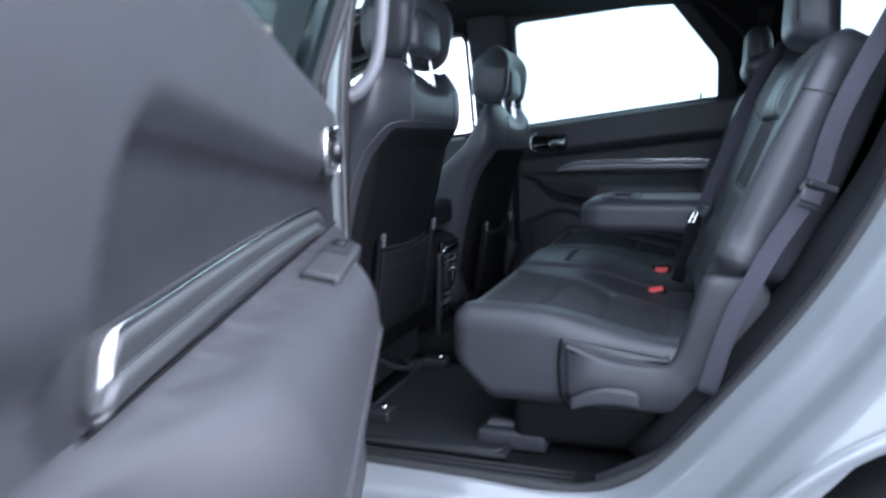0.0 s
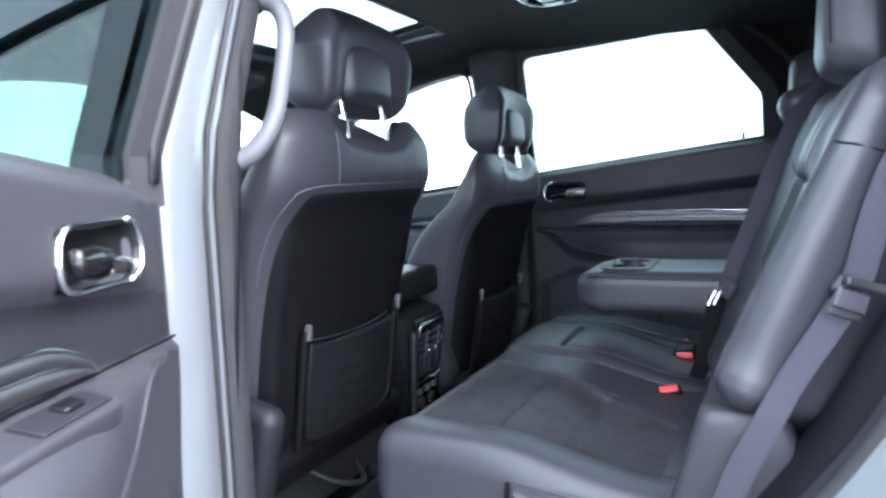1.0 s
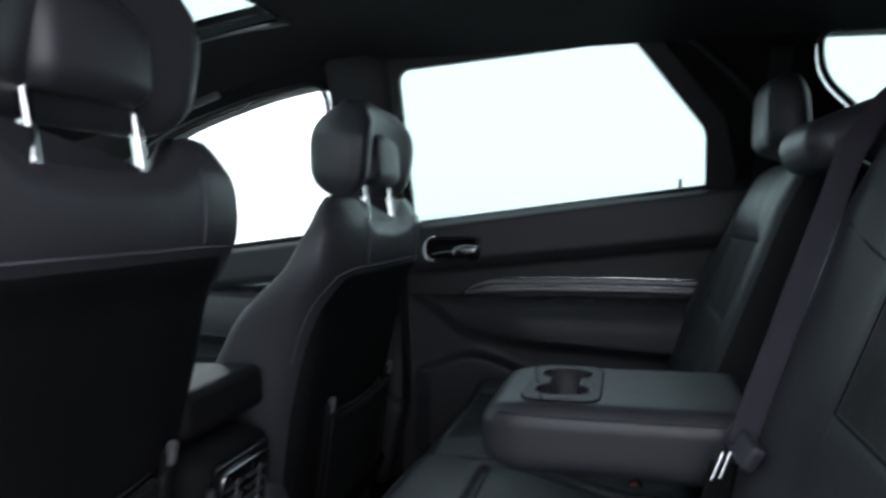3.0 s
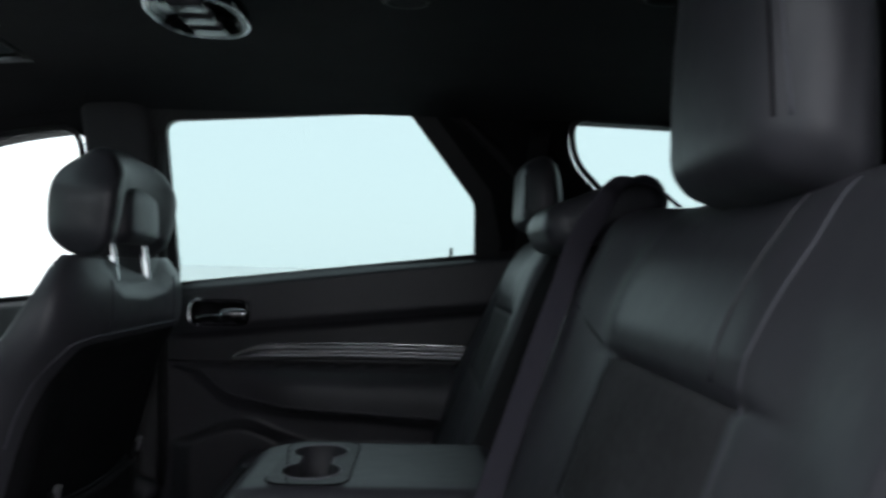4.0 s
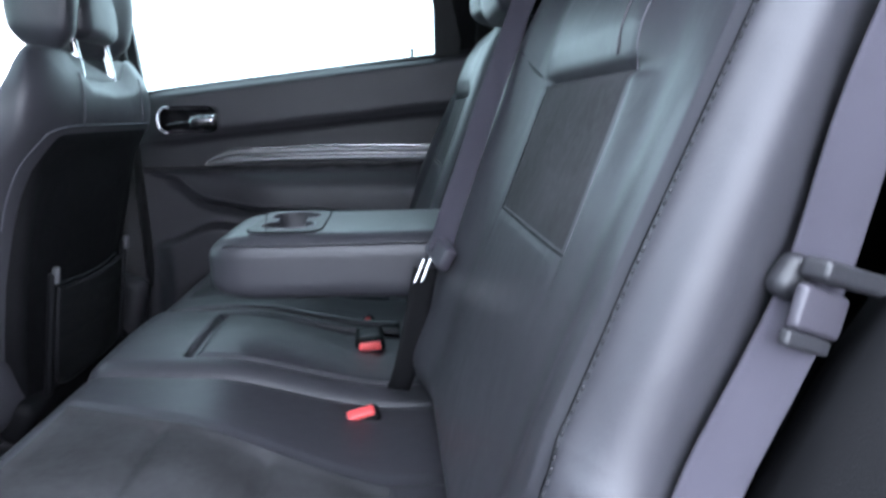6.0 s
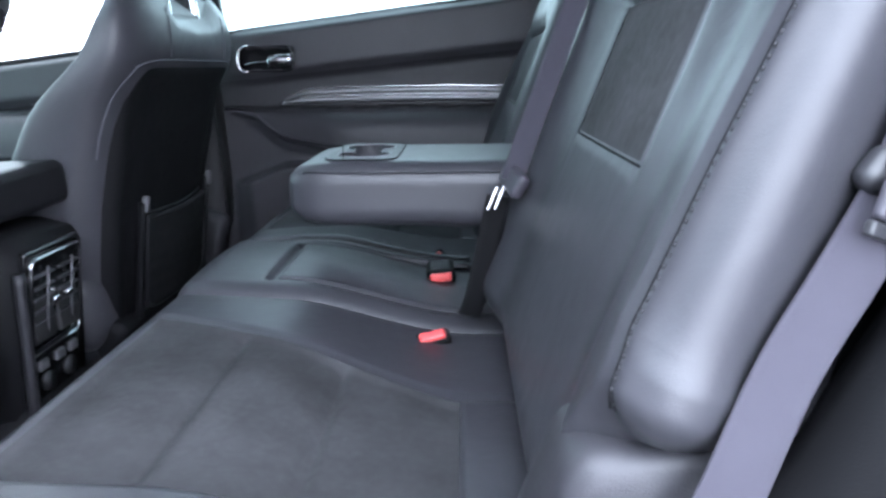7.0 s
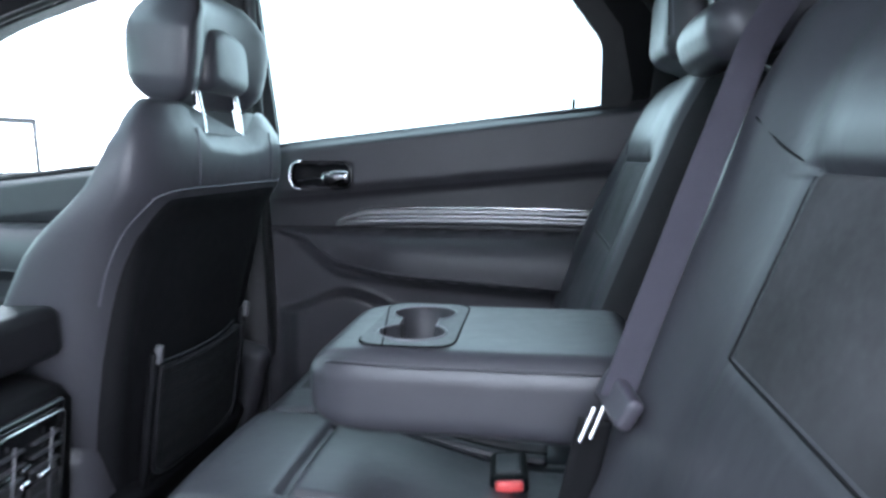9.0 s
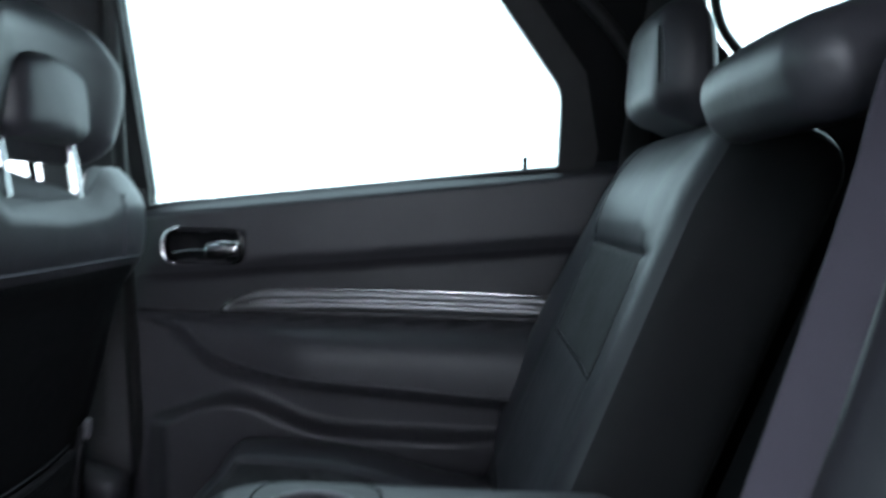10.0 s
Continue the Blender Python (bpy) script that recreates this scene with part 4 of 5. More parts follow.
        tube("bolt", [(-0.02, s * 0.19, 0.612), (-0.02, s * 0.19, 0.622)], 0.010, CHROME, seat, n=1, sides=6)
    tube("cable", [(-0.09, -0.1, 0.70), (-0.05, -0.05, 0.66), (-0.04, 0.02, 0.64), (-0.10, 0.08, 0.65)], 0.006, RUBBER, seat)
    seat.matrix_world = place


def build_console():
    c = thing("centre_console", "black centre console with a padded lid and rear air vents", "console")
    rings = []
    for x, zt, w in ((-1.1, 0.86, 0.12), (-0.6, 0.88, 0.115), (-0.3, 0.925, 0.11), (-0.12, 0.93, 0.105), (-0.068, 0.918, 0.10)):
        rings.append([(x - (0.03 if x > -0.1 else 0) * (1 if z < 0.7 else 0), y, z) for y, z in ((-w, 0.58), (-w, zt - 0.03), (-w + 0.02, zt - 0.005), (-w + 0.04, zt), (w - 0.04, zt), (w - 0.02, zt - 0.005), (w, zt - 0.03), (w, 0.58))])
    loft("console_body", rings, HARD, c)
    pad("lid", (0.435, 0.225, 0.072), 0.018, (8, 6, 3), VINYL, c, (-0.295, 0.0, 0.974), (0, -2, 0), label="padded black leather lid")
    # rear face: bezel, two vents with slats, knobs, sockets
    f = pad("vent_panel", (0.014, 0.145, 0.245), 0.006, (1, 4, 6), GLOSS, c, (-0.071, -0.010, 0.785), (0, 8, 0), label="gloss black vent panel")
    def at(y, z, d=0.0):
        return (-0.064 + (z - 0.785) * 0.14 + d, y, z)
    tube("bezel", [at(y, z, 0.004) for y, z in round_corners([(-0.076, 0.745), (0.056, 0.745), (0.056, 0.892), (-0.076, 0.892), (-0.076, 0.745)], 0.012, 3)], 0.0025, CHROME, f, "bright bezel", n=1, sides=6)
    for k, yc in enumerate((-0.043, 0.023)):
        vent = box("vent", -0.075, -0.058, yc - 0.028, yc + 0.028, 0.762, 0.880, RUBBER, f, 0.004)
        for i in range(6):
            z = 0.775 + 0.018 * i
            box("slat", at(0, z)[0] - 0.003, at(0, z)[0] + 0.006, yc - 0.026, yc + 0.026, z - 0.002, z + 0.002, SOFT, vent, 0.0015)
        tube("divider", [at(yc + 0.006, 0.768, 0.006), at(yc + 0.006, 0.875, 0.006)], 0.002, GREYTRIM, vent, n=1, sides=6)
        pad("vane_knob", (0.012, 0.018, 0.010), 0.004, (1, 1, 1), CHROME, vent, at(yc + (0.031 if k == 0 else 0.0) - 0.012, 0.822, 0.010))
    for y, z in ((-0.045, 0.722), (0.0, 0.722), (0.038, 0.722)):
        pad("socket", (0.008, 0.022, 0.016), 0.003, (1, 1, 1), GREYTRIM, f, at(y, z, 0.002), label="small grey socket")
    for y in (-0.03, 0.03):
        tube("power_socket", [at(y, 0.690, -0.002), at(y, 0.690, 0.006)], 0.015, STEEL, f, n=1, sides=16)
    tube("console_edge", [(-0.062, -0.10, 0.60), (-0.056, -0.10, 0.75), (-0.052, -0.099, 0.88)], 0.008, INSERT, c, sides=8)


# ---- rear seats ----
LEAN = 20.6
UP, FWD = Vector((math.sin(radians(LEAN)), 0, math.cos(radians(LEAN)))), Vector((-math.cos(radians(LEAN)), 0, math.sin(radians(LEAN))))


def build_rear_seat(side, inner, outer, back_inner, back_x):
    """One outer place of the second row. inner and outer: distances from the car's middle."""
    near = side < 0
    seat = thing("second_row_seat", "black leather rear seat with suede centre and stitched bolster", "car seat", "rear seats")
    mid, width = (inner + outer) / 2, outer - inner
    Y = lambda o: side * (inner + o)  # o: from the inner edge outwards

    # cushion
    def warp(v):
        x, y, z = v[:, 0].copy(), v[:, 1].copy(), v[:, 2].copy()
        own = side * y + width / 2
        X = x + 0.41
        edge_in = 0.10 + 0.13 * np.clip((X - 0.185) / 0.377, 0, 1)
        pull = np.where(own < 0.165, np.clip(own, 0, 1) / 0.165, np.clip((width - 0.11 - own) / (width - 0.275), 0, 1))
        o = own + (edge_in - 0.165) * pull * ramp01(z, 0.0, 0.05)
        y = side * (o - width / 2)
        x0 = X - 0.39
        top = ramp01(z, 0.02, 0.06)
        z = z + top * (0.008 * ramp01(-x0, -0.1, 0.2) - 0.042 * ramp01(x0, -0.06, 0.19))
        inside = ramp01(o, edge_in - 0.004, edge_in + 0.012) * (1 - ramp01(o, width - 0.118, width - 0.102)) * ramp01(X, 0.195, 0.21) * (1 - ramp01(X, 0.562, 0.568))
        z = z - top * 0.006 * inside
        z = z + top * inside * 0.002 * np.cos((X - 0.257) / 0.06 * math.pi)
        cross = inside * (0.007 * bell(X, 0.317, 0.007) + 0.007 * bell(X, 0.437, 0.007))
        along = (0.005 * bell(o, edge_in - 0.006, 0.005) + 0.006 * bell(o, width - 0.108, 0.005)) * ramp01(X, 0.19, 0.21)
        z = z - top * np.maximum(cross, along)
        z = z + top * 0.012 * bell(o, width - 0.05, 0.05)
        under = ramp01(-z, -0.01, 0.08) * ramp01(-x0, 0.05, 0.22)
        x = x + 0.055 * under
        y = y * (1 - 0.02 * ramp01(-z, 0, 0.08))
        return np.column_stack([x, y, z])

    def suede(v):
        o, X = side * v[:, 1] + width / 2, v[:, 0] + 0.41
        return (v[:, 2] > 0.07) & (o > 0.165) & (o < width - 0.106) & (X > 0.2) & (X < 0.566)

    pad("cushion", (0.48, width, 0.165), 0.036, (104, 84, 10), LEATHER, seat, (0.41, side * mid, 0.775), warp=warp, label="black leather cushion", corner=6,
        splits=[("insert", suede, SUEDE, "dark suede seat insert")])
    stitches("front_stitch", [(0.180 + 0.012 * bell(k, 0, 0.12) + 0.012 * bell(k, 1, 0.12), Y(0.03 + (width - 0.06) * k), 0.846) for k in np.linspace(0, 1, 16)], THREAD, seat)
    tube("front_piping", [(0.174 + 0.014 * bell(k, 0, 0.1) + 0.014 * bell(k, 1, 0.1), Y(0.03 + (width - 0.06) * k), 0.838) for k in np.linspace(0, 1, 24)], 0.003, LEATHER, seat, n=1, sides=6)
    tube("side_piping", [(x, Y(width - 0.004), z) for x, z in ((0.20, 0.838), (0.27, 0.836), (0.38, 0.830), (0.50, 0.815), (0.57, 0.806))], 0.004, LEATHER, seat, sides=6)
    # side covers below and behind the cushion
    edge = round_corners([(0.388, 0.826), (0.470, 0.796), (0.572, 0.790), (0.594, 0.850), (0.624, 0.955), (0.712, 0.962), (0.735, 0.90), (0.690, 0.712), (0.520, 0.705), (0.392, 0.722)], [0.01, 0.02, 0.04, 0.04, 0.02, 0.03, 0.03, 0.05, 0.03, 0.02], 5)
    panel_ring = lambda d, o, k=1.0: [(x, Y(o), z if z < 0.80 else 0.80 + (z - 0.80) * k) for x, z in inset_ring(edge, d)]
    cover = loft("side_panel", [panel_ring(0.004, width - 0.125, 0.30), panel_ring(0.0, width - 0.112, 0.50), panel_ring(0.0, width - 0.085, 0.80), panel_ring(0.0, width - 0.055), panel_ring(0.0, width + 0.002), panel_ring(0.003, width + 0.011), panel_ring(0.010, width + 0.016)], SOFT, seat, "black moulded seat side panel", caps=False)
    fill_ends(cover, len(edge))
    tube("cover_seam", [(0.384, Y(width + 0.004), 0.83), (0.380, Y(width + 0.006), 0.78), (0.385, Y(width + 0.006), 0.725), (0.392, Y(width), 0.705)], 0.0035, SEAM, seat, sides=6)
    pad("fold_lever", (0.125, 0.02, 0.034), 0.009, (6, 2, 2), SOFT, seat, (0.463, Y(width + 0.022), 0.736), (0, -8, 0), label="black plastic fold lever",
        warp=lambda v: np.column_stack([v[:, 0], v[:, 1], v[:, 2] * (1 - 0.35 * ramp01(-v[:, 0], 0.0, 0.06)) - 0.012 * (v[:, 0] / 0.06) ** 2]))
    box("seat_frame", 0.28, 0.66, side * inner, Y(width - 0.05), 0.60, 0.70, HARD, seat, 0.02, "black seat frame")
    # backrest, a little wider than the cushion
    width = outer + 0.035 - back_inner
    mid = back_inner + width / 2
    height, deep = 0.545, 0.13
    foot = Vector((back_x, 0, 0.85))
    centre = foot + UP * height / 2 - FWD * deep / 2

    pane = (0.180, width - 0.180) if near else (0.075, width - 0.15)

    def fwd(o, z):
        """How far the front of the backrest stands forward; z from its middle."""
        low = ramp01(z, -0.20, -0.08)
        d = np.interp(z, [-0.27, -0.12, 0, 0.16, 0.26], [0.016, 0.016, 0.010, -0.003, -0.003]) * ramp01(o, width - 0.20, width - 0.06) + (0.020 if near else 0.004) * (1 - ramp01(o, 0.06, 0.17)) - 0.010 * ramp01(z, 0.16, 0.27)
        a, b = pane
        within = ramp01(o, a - 0.006, a + 0.006) * (1 - ramp01(o, b - 0.006, b + 0.006))
        wide = ramp01(o, a - 0.05, a + 0.02) * (1 - ramp01(o, b - 0.01, b + 0.07))
        d = d + 0.008 * wide * ramp01(z, 0.110, 0.150) * (1 - ramp01(z, 0.20, 0.26))
        d = d - (wide * 0.005 * bell(z, 0.116, 0.0035))
        d = d - 0.0012 * within * (1 - ramp01(z, 0.112, 0.120)) * ramp01(z, -0.03, -0.02)
        d = d - 0.002 * (bell(o, a, 0.006) + bell(o, b, 0.006)) * (1 - ramp01(z, 0.11, 0.14)) * ramp01(z, -0.10, 0.0)
        d = d - 0.011 * bell(o, width - 0.115, 0.045) * (1 - ramp01(z, 0.06, 0.20))
        d = d - 0.004 * bell(o, width - 0.030, 0.003)
        return d

    def back_warp(v):
        x, y, z = v[:, 0].copy(), v[:, 1].copy(), v[:, 2].copy()
        o = side * y + width / 2
        front = ramp01(-x, 0.0, 0.055)
        x = x - front * fwd(o, z)
        y = y - side * np.interp(z, [-0.27, -0.2, 0, 0.16, 0.22, 0.262, 0.28], [-0.003, 0, 0.015, 0.03, 0.05, 0.08, 0.09]) * ramp01(o, 0.3, width)
        y = y - side * 0.050 * ramp01(x, -0.055, 0.05) * ramp01(o, 0.3, width)
        outer_cut = ramp01(o, width - 0.11, width - 0.03)
        z = z + 0.122 * outer_cut * (1 - ramp01(z, -0.27, -0.05))
        z = z + (0.008 + 0.002 * ramp01(o, width - 0.24, width - 0.1)) * ramp01(z, 0.2, 0.272)
        return np.column_stack([x, y, z])

    def back_suede(v):
        o = side * v[:, 1] + width / 2
        return (v[:, 0] < -0.063) & (o > pane[0] + 0.002) & (o < pane[1] - 0.002) & (v[:, 2] > -0.021) & (v[:, 2] < 0.116)

    # the far backrest's inner side is split off in a darker material
    pad("backrest", (deep, width, height), 0.042, (6, 110, 104), LEATHER, seat, tuple(centre + Vector((0, side * mid, 0))), (0, LEAN, 0), back_warp, "black leather backrest", 6,
        [("back_insert", back_suede, SUEDE, "dark suede backrest insert"), ("inner_side", lambda v: side * v[:, 1] + width / 2 < (-1 if near else 0.016), CLOTH, "darker inner side of the backrest")][:1 if near else 2])
    turn = np.array(pose(*(centre + Vector((0, side * mid, 0))), 0, LEAN, 0))

    def on_back(o, z, lift=0.001):
        # follows the rounded edge, radius 42 mm
        r, h, w = 0.042, height / 2, width / 2
        a, b = o - w, z
        ia, ib = max(-(w - r), min(w - r, a)), max(-(h - r), min(h - r, b))
        n = math.sqrt(r * r + (a - ia) ** 2 + (b - ib) ** 2)
        p = np.array([[-deep / 2 + r - r * r / n, side * (ia + r * (a - ia) / n), ib + r * (b - ib) / n]])
        p = back_warp(p)
        p[0, 0] -= lift
        return Vector(turn[:3, :3] @ p[0] + turn[:3, 3])

    bol = lambda z: width - 0.030
    zs = np.linspace(-0.262, 0.245, 28)
    stitches("bolster_stitch", [on_back(bol(z) + 0.0075, z, 0.0003) for z in zs], STITCH, seat, 0.0028, 0.0034, 0.0008, label="row of bolster stitches")
    tube("bolster_seam", [on_back(bol(z), z, 0.0003) for z in zs], 0.0013, SEAM, seat, n=2, sides=6)
    lo, hi = pane
    if near:
        tube("collar_seam", [on_back(lo, 0.117, 0.0002), on_back(lo - 0.05, 0.128, 0.0002), on_back(lo - 0.11, 0.150, 0.0002)], 0.0011, SEAM, seat, sides=6)
    tube("back_seam", [on_back(hi - 0.035 + 0.022 * float(ramp01(z, 0.13, 0.26)), z, 0.0003) for z in np.linspace(0.125, 0.262, 12)], 0.0011, LEATHER, seat, n=2, sides=6)
    tube("back_seam", [on_back(hi + 0.002 + 0.042 * float(ramp01(z, 0.10, 0.28)), z, 0.0002) for z in np.linspace(-0.02, 0.262, 20)], 0.0009, THREAD, seat, n=2, sides=6)
    tube("insert_seam", [on_back(lo, z, 0.0002) for z in np.linspace(0.112, -0.021, 10)] + [on_back(o, -0.021, 0.0002) for o in np.linspace(lo + 0.004, hi, 12)], 0.0011, SEAM, seat, n=1, sides=6)

    def on_side(x, z):
        p = back_warp(np.array([[x, side * width / 2, z]]))
        p[0, 1] += side * 0.0006
        return Vector(turn[:3, :3] @ p[0] + turn[:3, 3])

    tube("side_seam", [on_back(bol(0.163), 0.163, 0.0006), on_back(width - 0.018, 0.1635, 0.0006), on_back(width, 0.164, 0.0008), on_back(width + 0.018, 0.165, 0.0008), on_back(width + 0.060, 0.166, 0.0008), on_side(-0.016, 0.167), on_side(-0.006, 0.167), on_side(0.005, 0.167), on_side(0.022, 0.167)], 0.0013, SEAM, seat, sides=6)
    # headrest
    hy = side * (0.436 if near else 0.465)
    tall = 0.215 if near else 0.140
    base = Vector((0.800 if near else 0.788, hy, (1.343 if near else 1.364) + tall / 2))

    def head_warp(v):
        """Flat front, thinner towards the top and the outer ends, underside rising to the rear."""
        x, y, z = v[:, 0].copy(), v[:, 1].copy(), v[:, 2].copy()
        t = z / tall + 0.5
        back = ramp01(x, -0.02, 0.045)
        x = x - back * (0.020 * t + 0.012 * (y / 0.10) ** 2) + 0.010 * (y / 0.10) ** 2
        y = y * (1 - 0.05 * ramp01(-z, 0.0, 0.1) - 0.13 * ramp01(z, 0.0, 0.1))
        z = z - 0.018 * back * (1 - t)
        return np.column_stack([x, y, z])

    head = pad("headrest", (0.090, 0.205, tall), 0.036, (6, 14, 10), LEATHER, seat, tuple(base), (0, 2, 0), label="black leather headrest" if near else "lowered black leather headrest", corner=6, warp=head_warp)
    lean = np.array(pose(*base, 0, 2, 0))
    face = lambda y: -0.0452 + 0.036 - math.sqrt(0.036 ** 2 - min(0.036, max(0.0, abs(y) - 0.0665)) ** 2)
    for k in (-0.080, 0.080):
        for e in (0, 0.007):
            rows = [np.array([[face(y), y, z]]) for z, y in ((z, k * (1.0 - 1.2 * z) + math.copysign(e, k)) for z in np.linspace(-tall / 2 + 0.038, tall / 2 - 0.038, 9))]
            tube("headrest_seam", [Vector(lean[:3, :3] @ head_warp(r)[0] + lean[:3, 3]) for r in rows], 0.0011, SEAM if e == 0 else THREAD, head, n=2, sides=6)
    for k in (-0.06, 0.06):
        tube("headrest_post", [(0.815, hy + k, 1.32), (0.826, hy + k, 1.40)], 0.006, CHROME, seat, n=1)
    return seat


def build_centre_seat(y0, y1):
    mid, width = (y0 + y1) / 2, y1 - y0
    seat = thing("rear_centre_seat", "black leather middle rear seat with a folded-down armrest", "car seat", "rear seats")

    def warp(v):
        x, y, z = v[:, 0].copy(), v[:, 1].copy(), v[:, 2].copy()
        X = x + 0.41
        x0 = X - 0.39
        top = ramp01(z, 0.02, 0.06)
        z = z + top * (0.010 * ramp01(-x0, -0.1, 0.2) - 0.044 * ramp01(x0, -0.06, 0.19) + 0.004)
        z = z - top * 0.012 * bell(X, 0.30, 0.006) * (1 - ramp01(np.abs(y), 0.095, 0.11))
        z = z - top * 0.010 * (bell(y, -0.100, 0.004) + bell(y, 0.100, 0.004)) * ramp01(X, 0.29, 0.31)
        z = z + top * 0.006 * (1 - (y / (width / 2)) ** 2)
        x = x + 0.055 * ramp01(-z, -0.01, 0.08) * ramp01(-x0, 0.05, 0.22)
        return np.column_stack([x, y, z])

    pad("cushion", (0.48, width + 0.022, 0.165), 0.035, (104, 70, 8), LEATHER, seat, (0.41, mid, 0.775), warp=warp, label="black leather middle cushion", corner=6)
    for y, r, mt, nm in ((y1 + 0.012, 0.011, LEATHER, "edge_roll"), (y1 - 0.006, 0.006, SEAM, "edge_groove"), (y1 - 0.020, 0.008, LEATHER, "edge_roll")):
        tube(nm, [(x, y, z + 0.002) for x, z in ((0.20, 0.856), (0.28, 0.862), (0.36, 0.860), (0.44, 0.842), (0.52, 0.826), (0.58, 0.822))], r, mt, seat, sides=8)
    # back of the armrest's recess
    pad("recess_panel", (0.03, width, 0.50), 0.01, (2, 24, 20), HARD, seat, (0.795, mid, 1.085), (0, LEAN, 0), label="black recess behind the armrest",
        warp=lambda v: np.column_stack([v[:, 0] - 0.006 * bell(v[:, 1], -0.03, 0.006) - 0.006 * bell(v[:, 1], -0.055, 0.004) * (v[:, 0] < 0), v[:, 1], v[:, 2]]))
    for k in (-0.034, -0.05):
        tube("recess_seam", [(0.672, mid + k, 0.92), (0.745, mid + k - 0.006, 1.12), (0.80, mid + k, 1.27)], 0.0022, GREYTRIM, seat, sides=6)
    pad("headrest", (0.160, width - 0.085, 0.060), 0.028, (8, 14, 5), LEATHER, seat, (0.800, mid + 0.028, 1.362), (0, -21, 0), label="low black leather headrest", corner=6,
        warp=lambda v: np.column_stack([v[:, 0] - 0.008 * (1 - (v[:, 1] / (width / 2)) ** 2) * (v[:, 0] < 0), v[:, 1] * (1 - 0.10 * ramp01(v[:, 0], 0.0, 0.08)), v[:, 2] + 0.007 * (1 - (v[:, 1] / (width / 2)) ** 2) * (v[:, 2] > 0)]))
    # armrest
    arm = new("armrest")
    arm.parent = seat
    tagged(arm, "black leather fold-down armrest with two cup holders")
    half = (0.168, 0.125, 0.036)
    ac = Vector((0.503, 0.0, 0.992))
    hole = lambda v: (v[:, 2] > 0.036) & (v[:, 0] > 0.392 - ac.x) & (v[:, 0] < 0.472 - ac.x) & (v[:, 1] > -0.090) & (v[:, 1] < 0.088)

    def arm_warp(v):
        x, y, z = v[:, 0].copy(), v[:, 1].copy(), v[:, 2].copy()
        z = z - 0.005 * (np.abs(y) / 0.125) ** 6 * ramp01(z, -0.01, 0.03)
        f = ramp01(-x, 0.10, 0.168)
        z = z * (1 - 0.16 * f)
        y = y * (1 - 0.10 * f ** 2)
        z = z - 0.007 * ramp01(x, 0.0, 0.16) * ramp01(-z, -0.02, 0.04)
        return np.column_stack([x, y, z])

    pad("armrest_body", (0.336, 0.25, 0.088), 0.026, (84, 66, 8), LEATHER, arm, tuple(ac), (0, 0, 0), arm_warp, "black leather armrest body", 6, [("unused", hole, LEATHER, "")])
    spare = [o for o in arm.children if o.name.startswith("unused")]
    for o in spare:
        bpy.data.objects.remove(o)
    for s in (-1, 1):
        tube("armrest_piping", [(0.345 + 0.012 * k ** 8, s * (0.110 - 0.0 * k), 1.020) if i == 0 else (x, s * (0.1235 if x > 0.37 else 0.118), 1.023) for i, (x, k) in enumerate(((0.35, 1), (0.37, 0.9), (0.42, 0.8), (0.5, 0.5), (0.58, 0.2), (0.65, 0)))], 0.0016, LEATHER, arm, sides=6)
    # cup tray: a rounded plate with two round cups that run into each other
    ca, cb, r = (0.432, -0.047), (0.432, 0.043), 0.036
    eight = []
    wing = math.degrees(math.asin(0.021 / r))
    for a in np.linspace(wing, 360 - wing, 30):
        t = radians(a + 90)
        eight.append((ca[0] + r * math.cos(t), ca[1] + r * math.sin(t)))
    for a in np.linspace(180 + wing, 540 - wing, 30):
        t = radians(a + 90)
        eight.append((cb[0] + r * math.cos(t), cb[1] + r * math.sin(t)))
    tray = outline_sheet("cup_tray", round_corners([(0.384, -0.100), (0.480, -0.100), (0.480, 0.098), (0.384, 0.098)], 0.028, 6), [eight], lambda a, b, d: Vector((a, b, 1.0322 + d)), 0.0045, SOFT, arm, "black plastic cup tray")
    loft("cup_wall", [[(x, y, 1.037) for x, y in eight], [(0.432 + (x - 0.432) * 0.97, y, 1.030) for x, y in eight], [(0.432 + (x - 0.432) * 0.9, y * 0.98, 0.980) for x, y in eight], [(0.432 + (x - 0.432) * 0.05, y * 0.9, 0.979) for x, y in eight]], SOFT, arm, "black cup holder wells", caps=False)
    tube("tray_edge", [(x, y, 1.036) for x, y in round_corners([(0.383, -0.101), (0.481, -0.101), (0.481, 0.099), (0.383, 0.099)], 0.028, 6)] + [(0.411, -0.101, 1.036)], 0.0012, SEAM, arm, n=1, sides=6)
    tube("cup_rim", [(x, y, 1.0372) for x, y in eight] + [(eight[0][0], eight[0][1], 1.0372)], 0.0011, HANDLE, arm, "pale rim of the cup wells", n=1, sides=6)
    for s in (-1, 1):
        pad("finger", (0.026, 0.018, 0.026), 0.007, (1, 1, 1), RUBBER, arm, (0.432 + s * 0.030, -0.002, 1.022), label="rubber grip finger")
    return seat


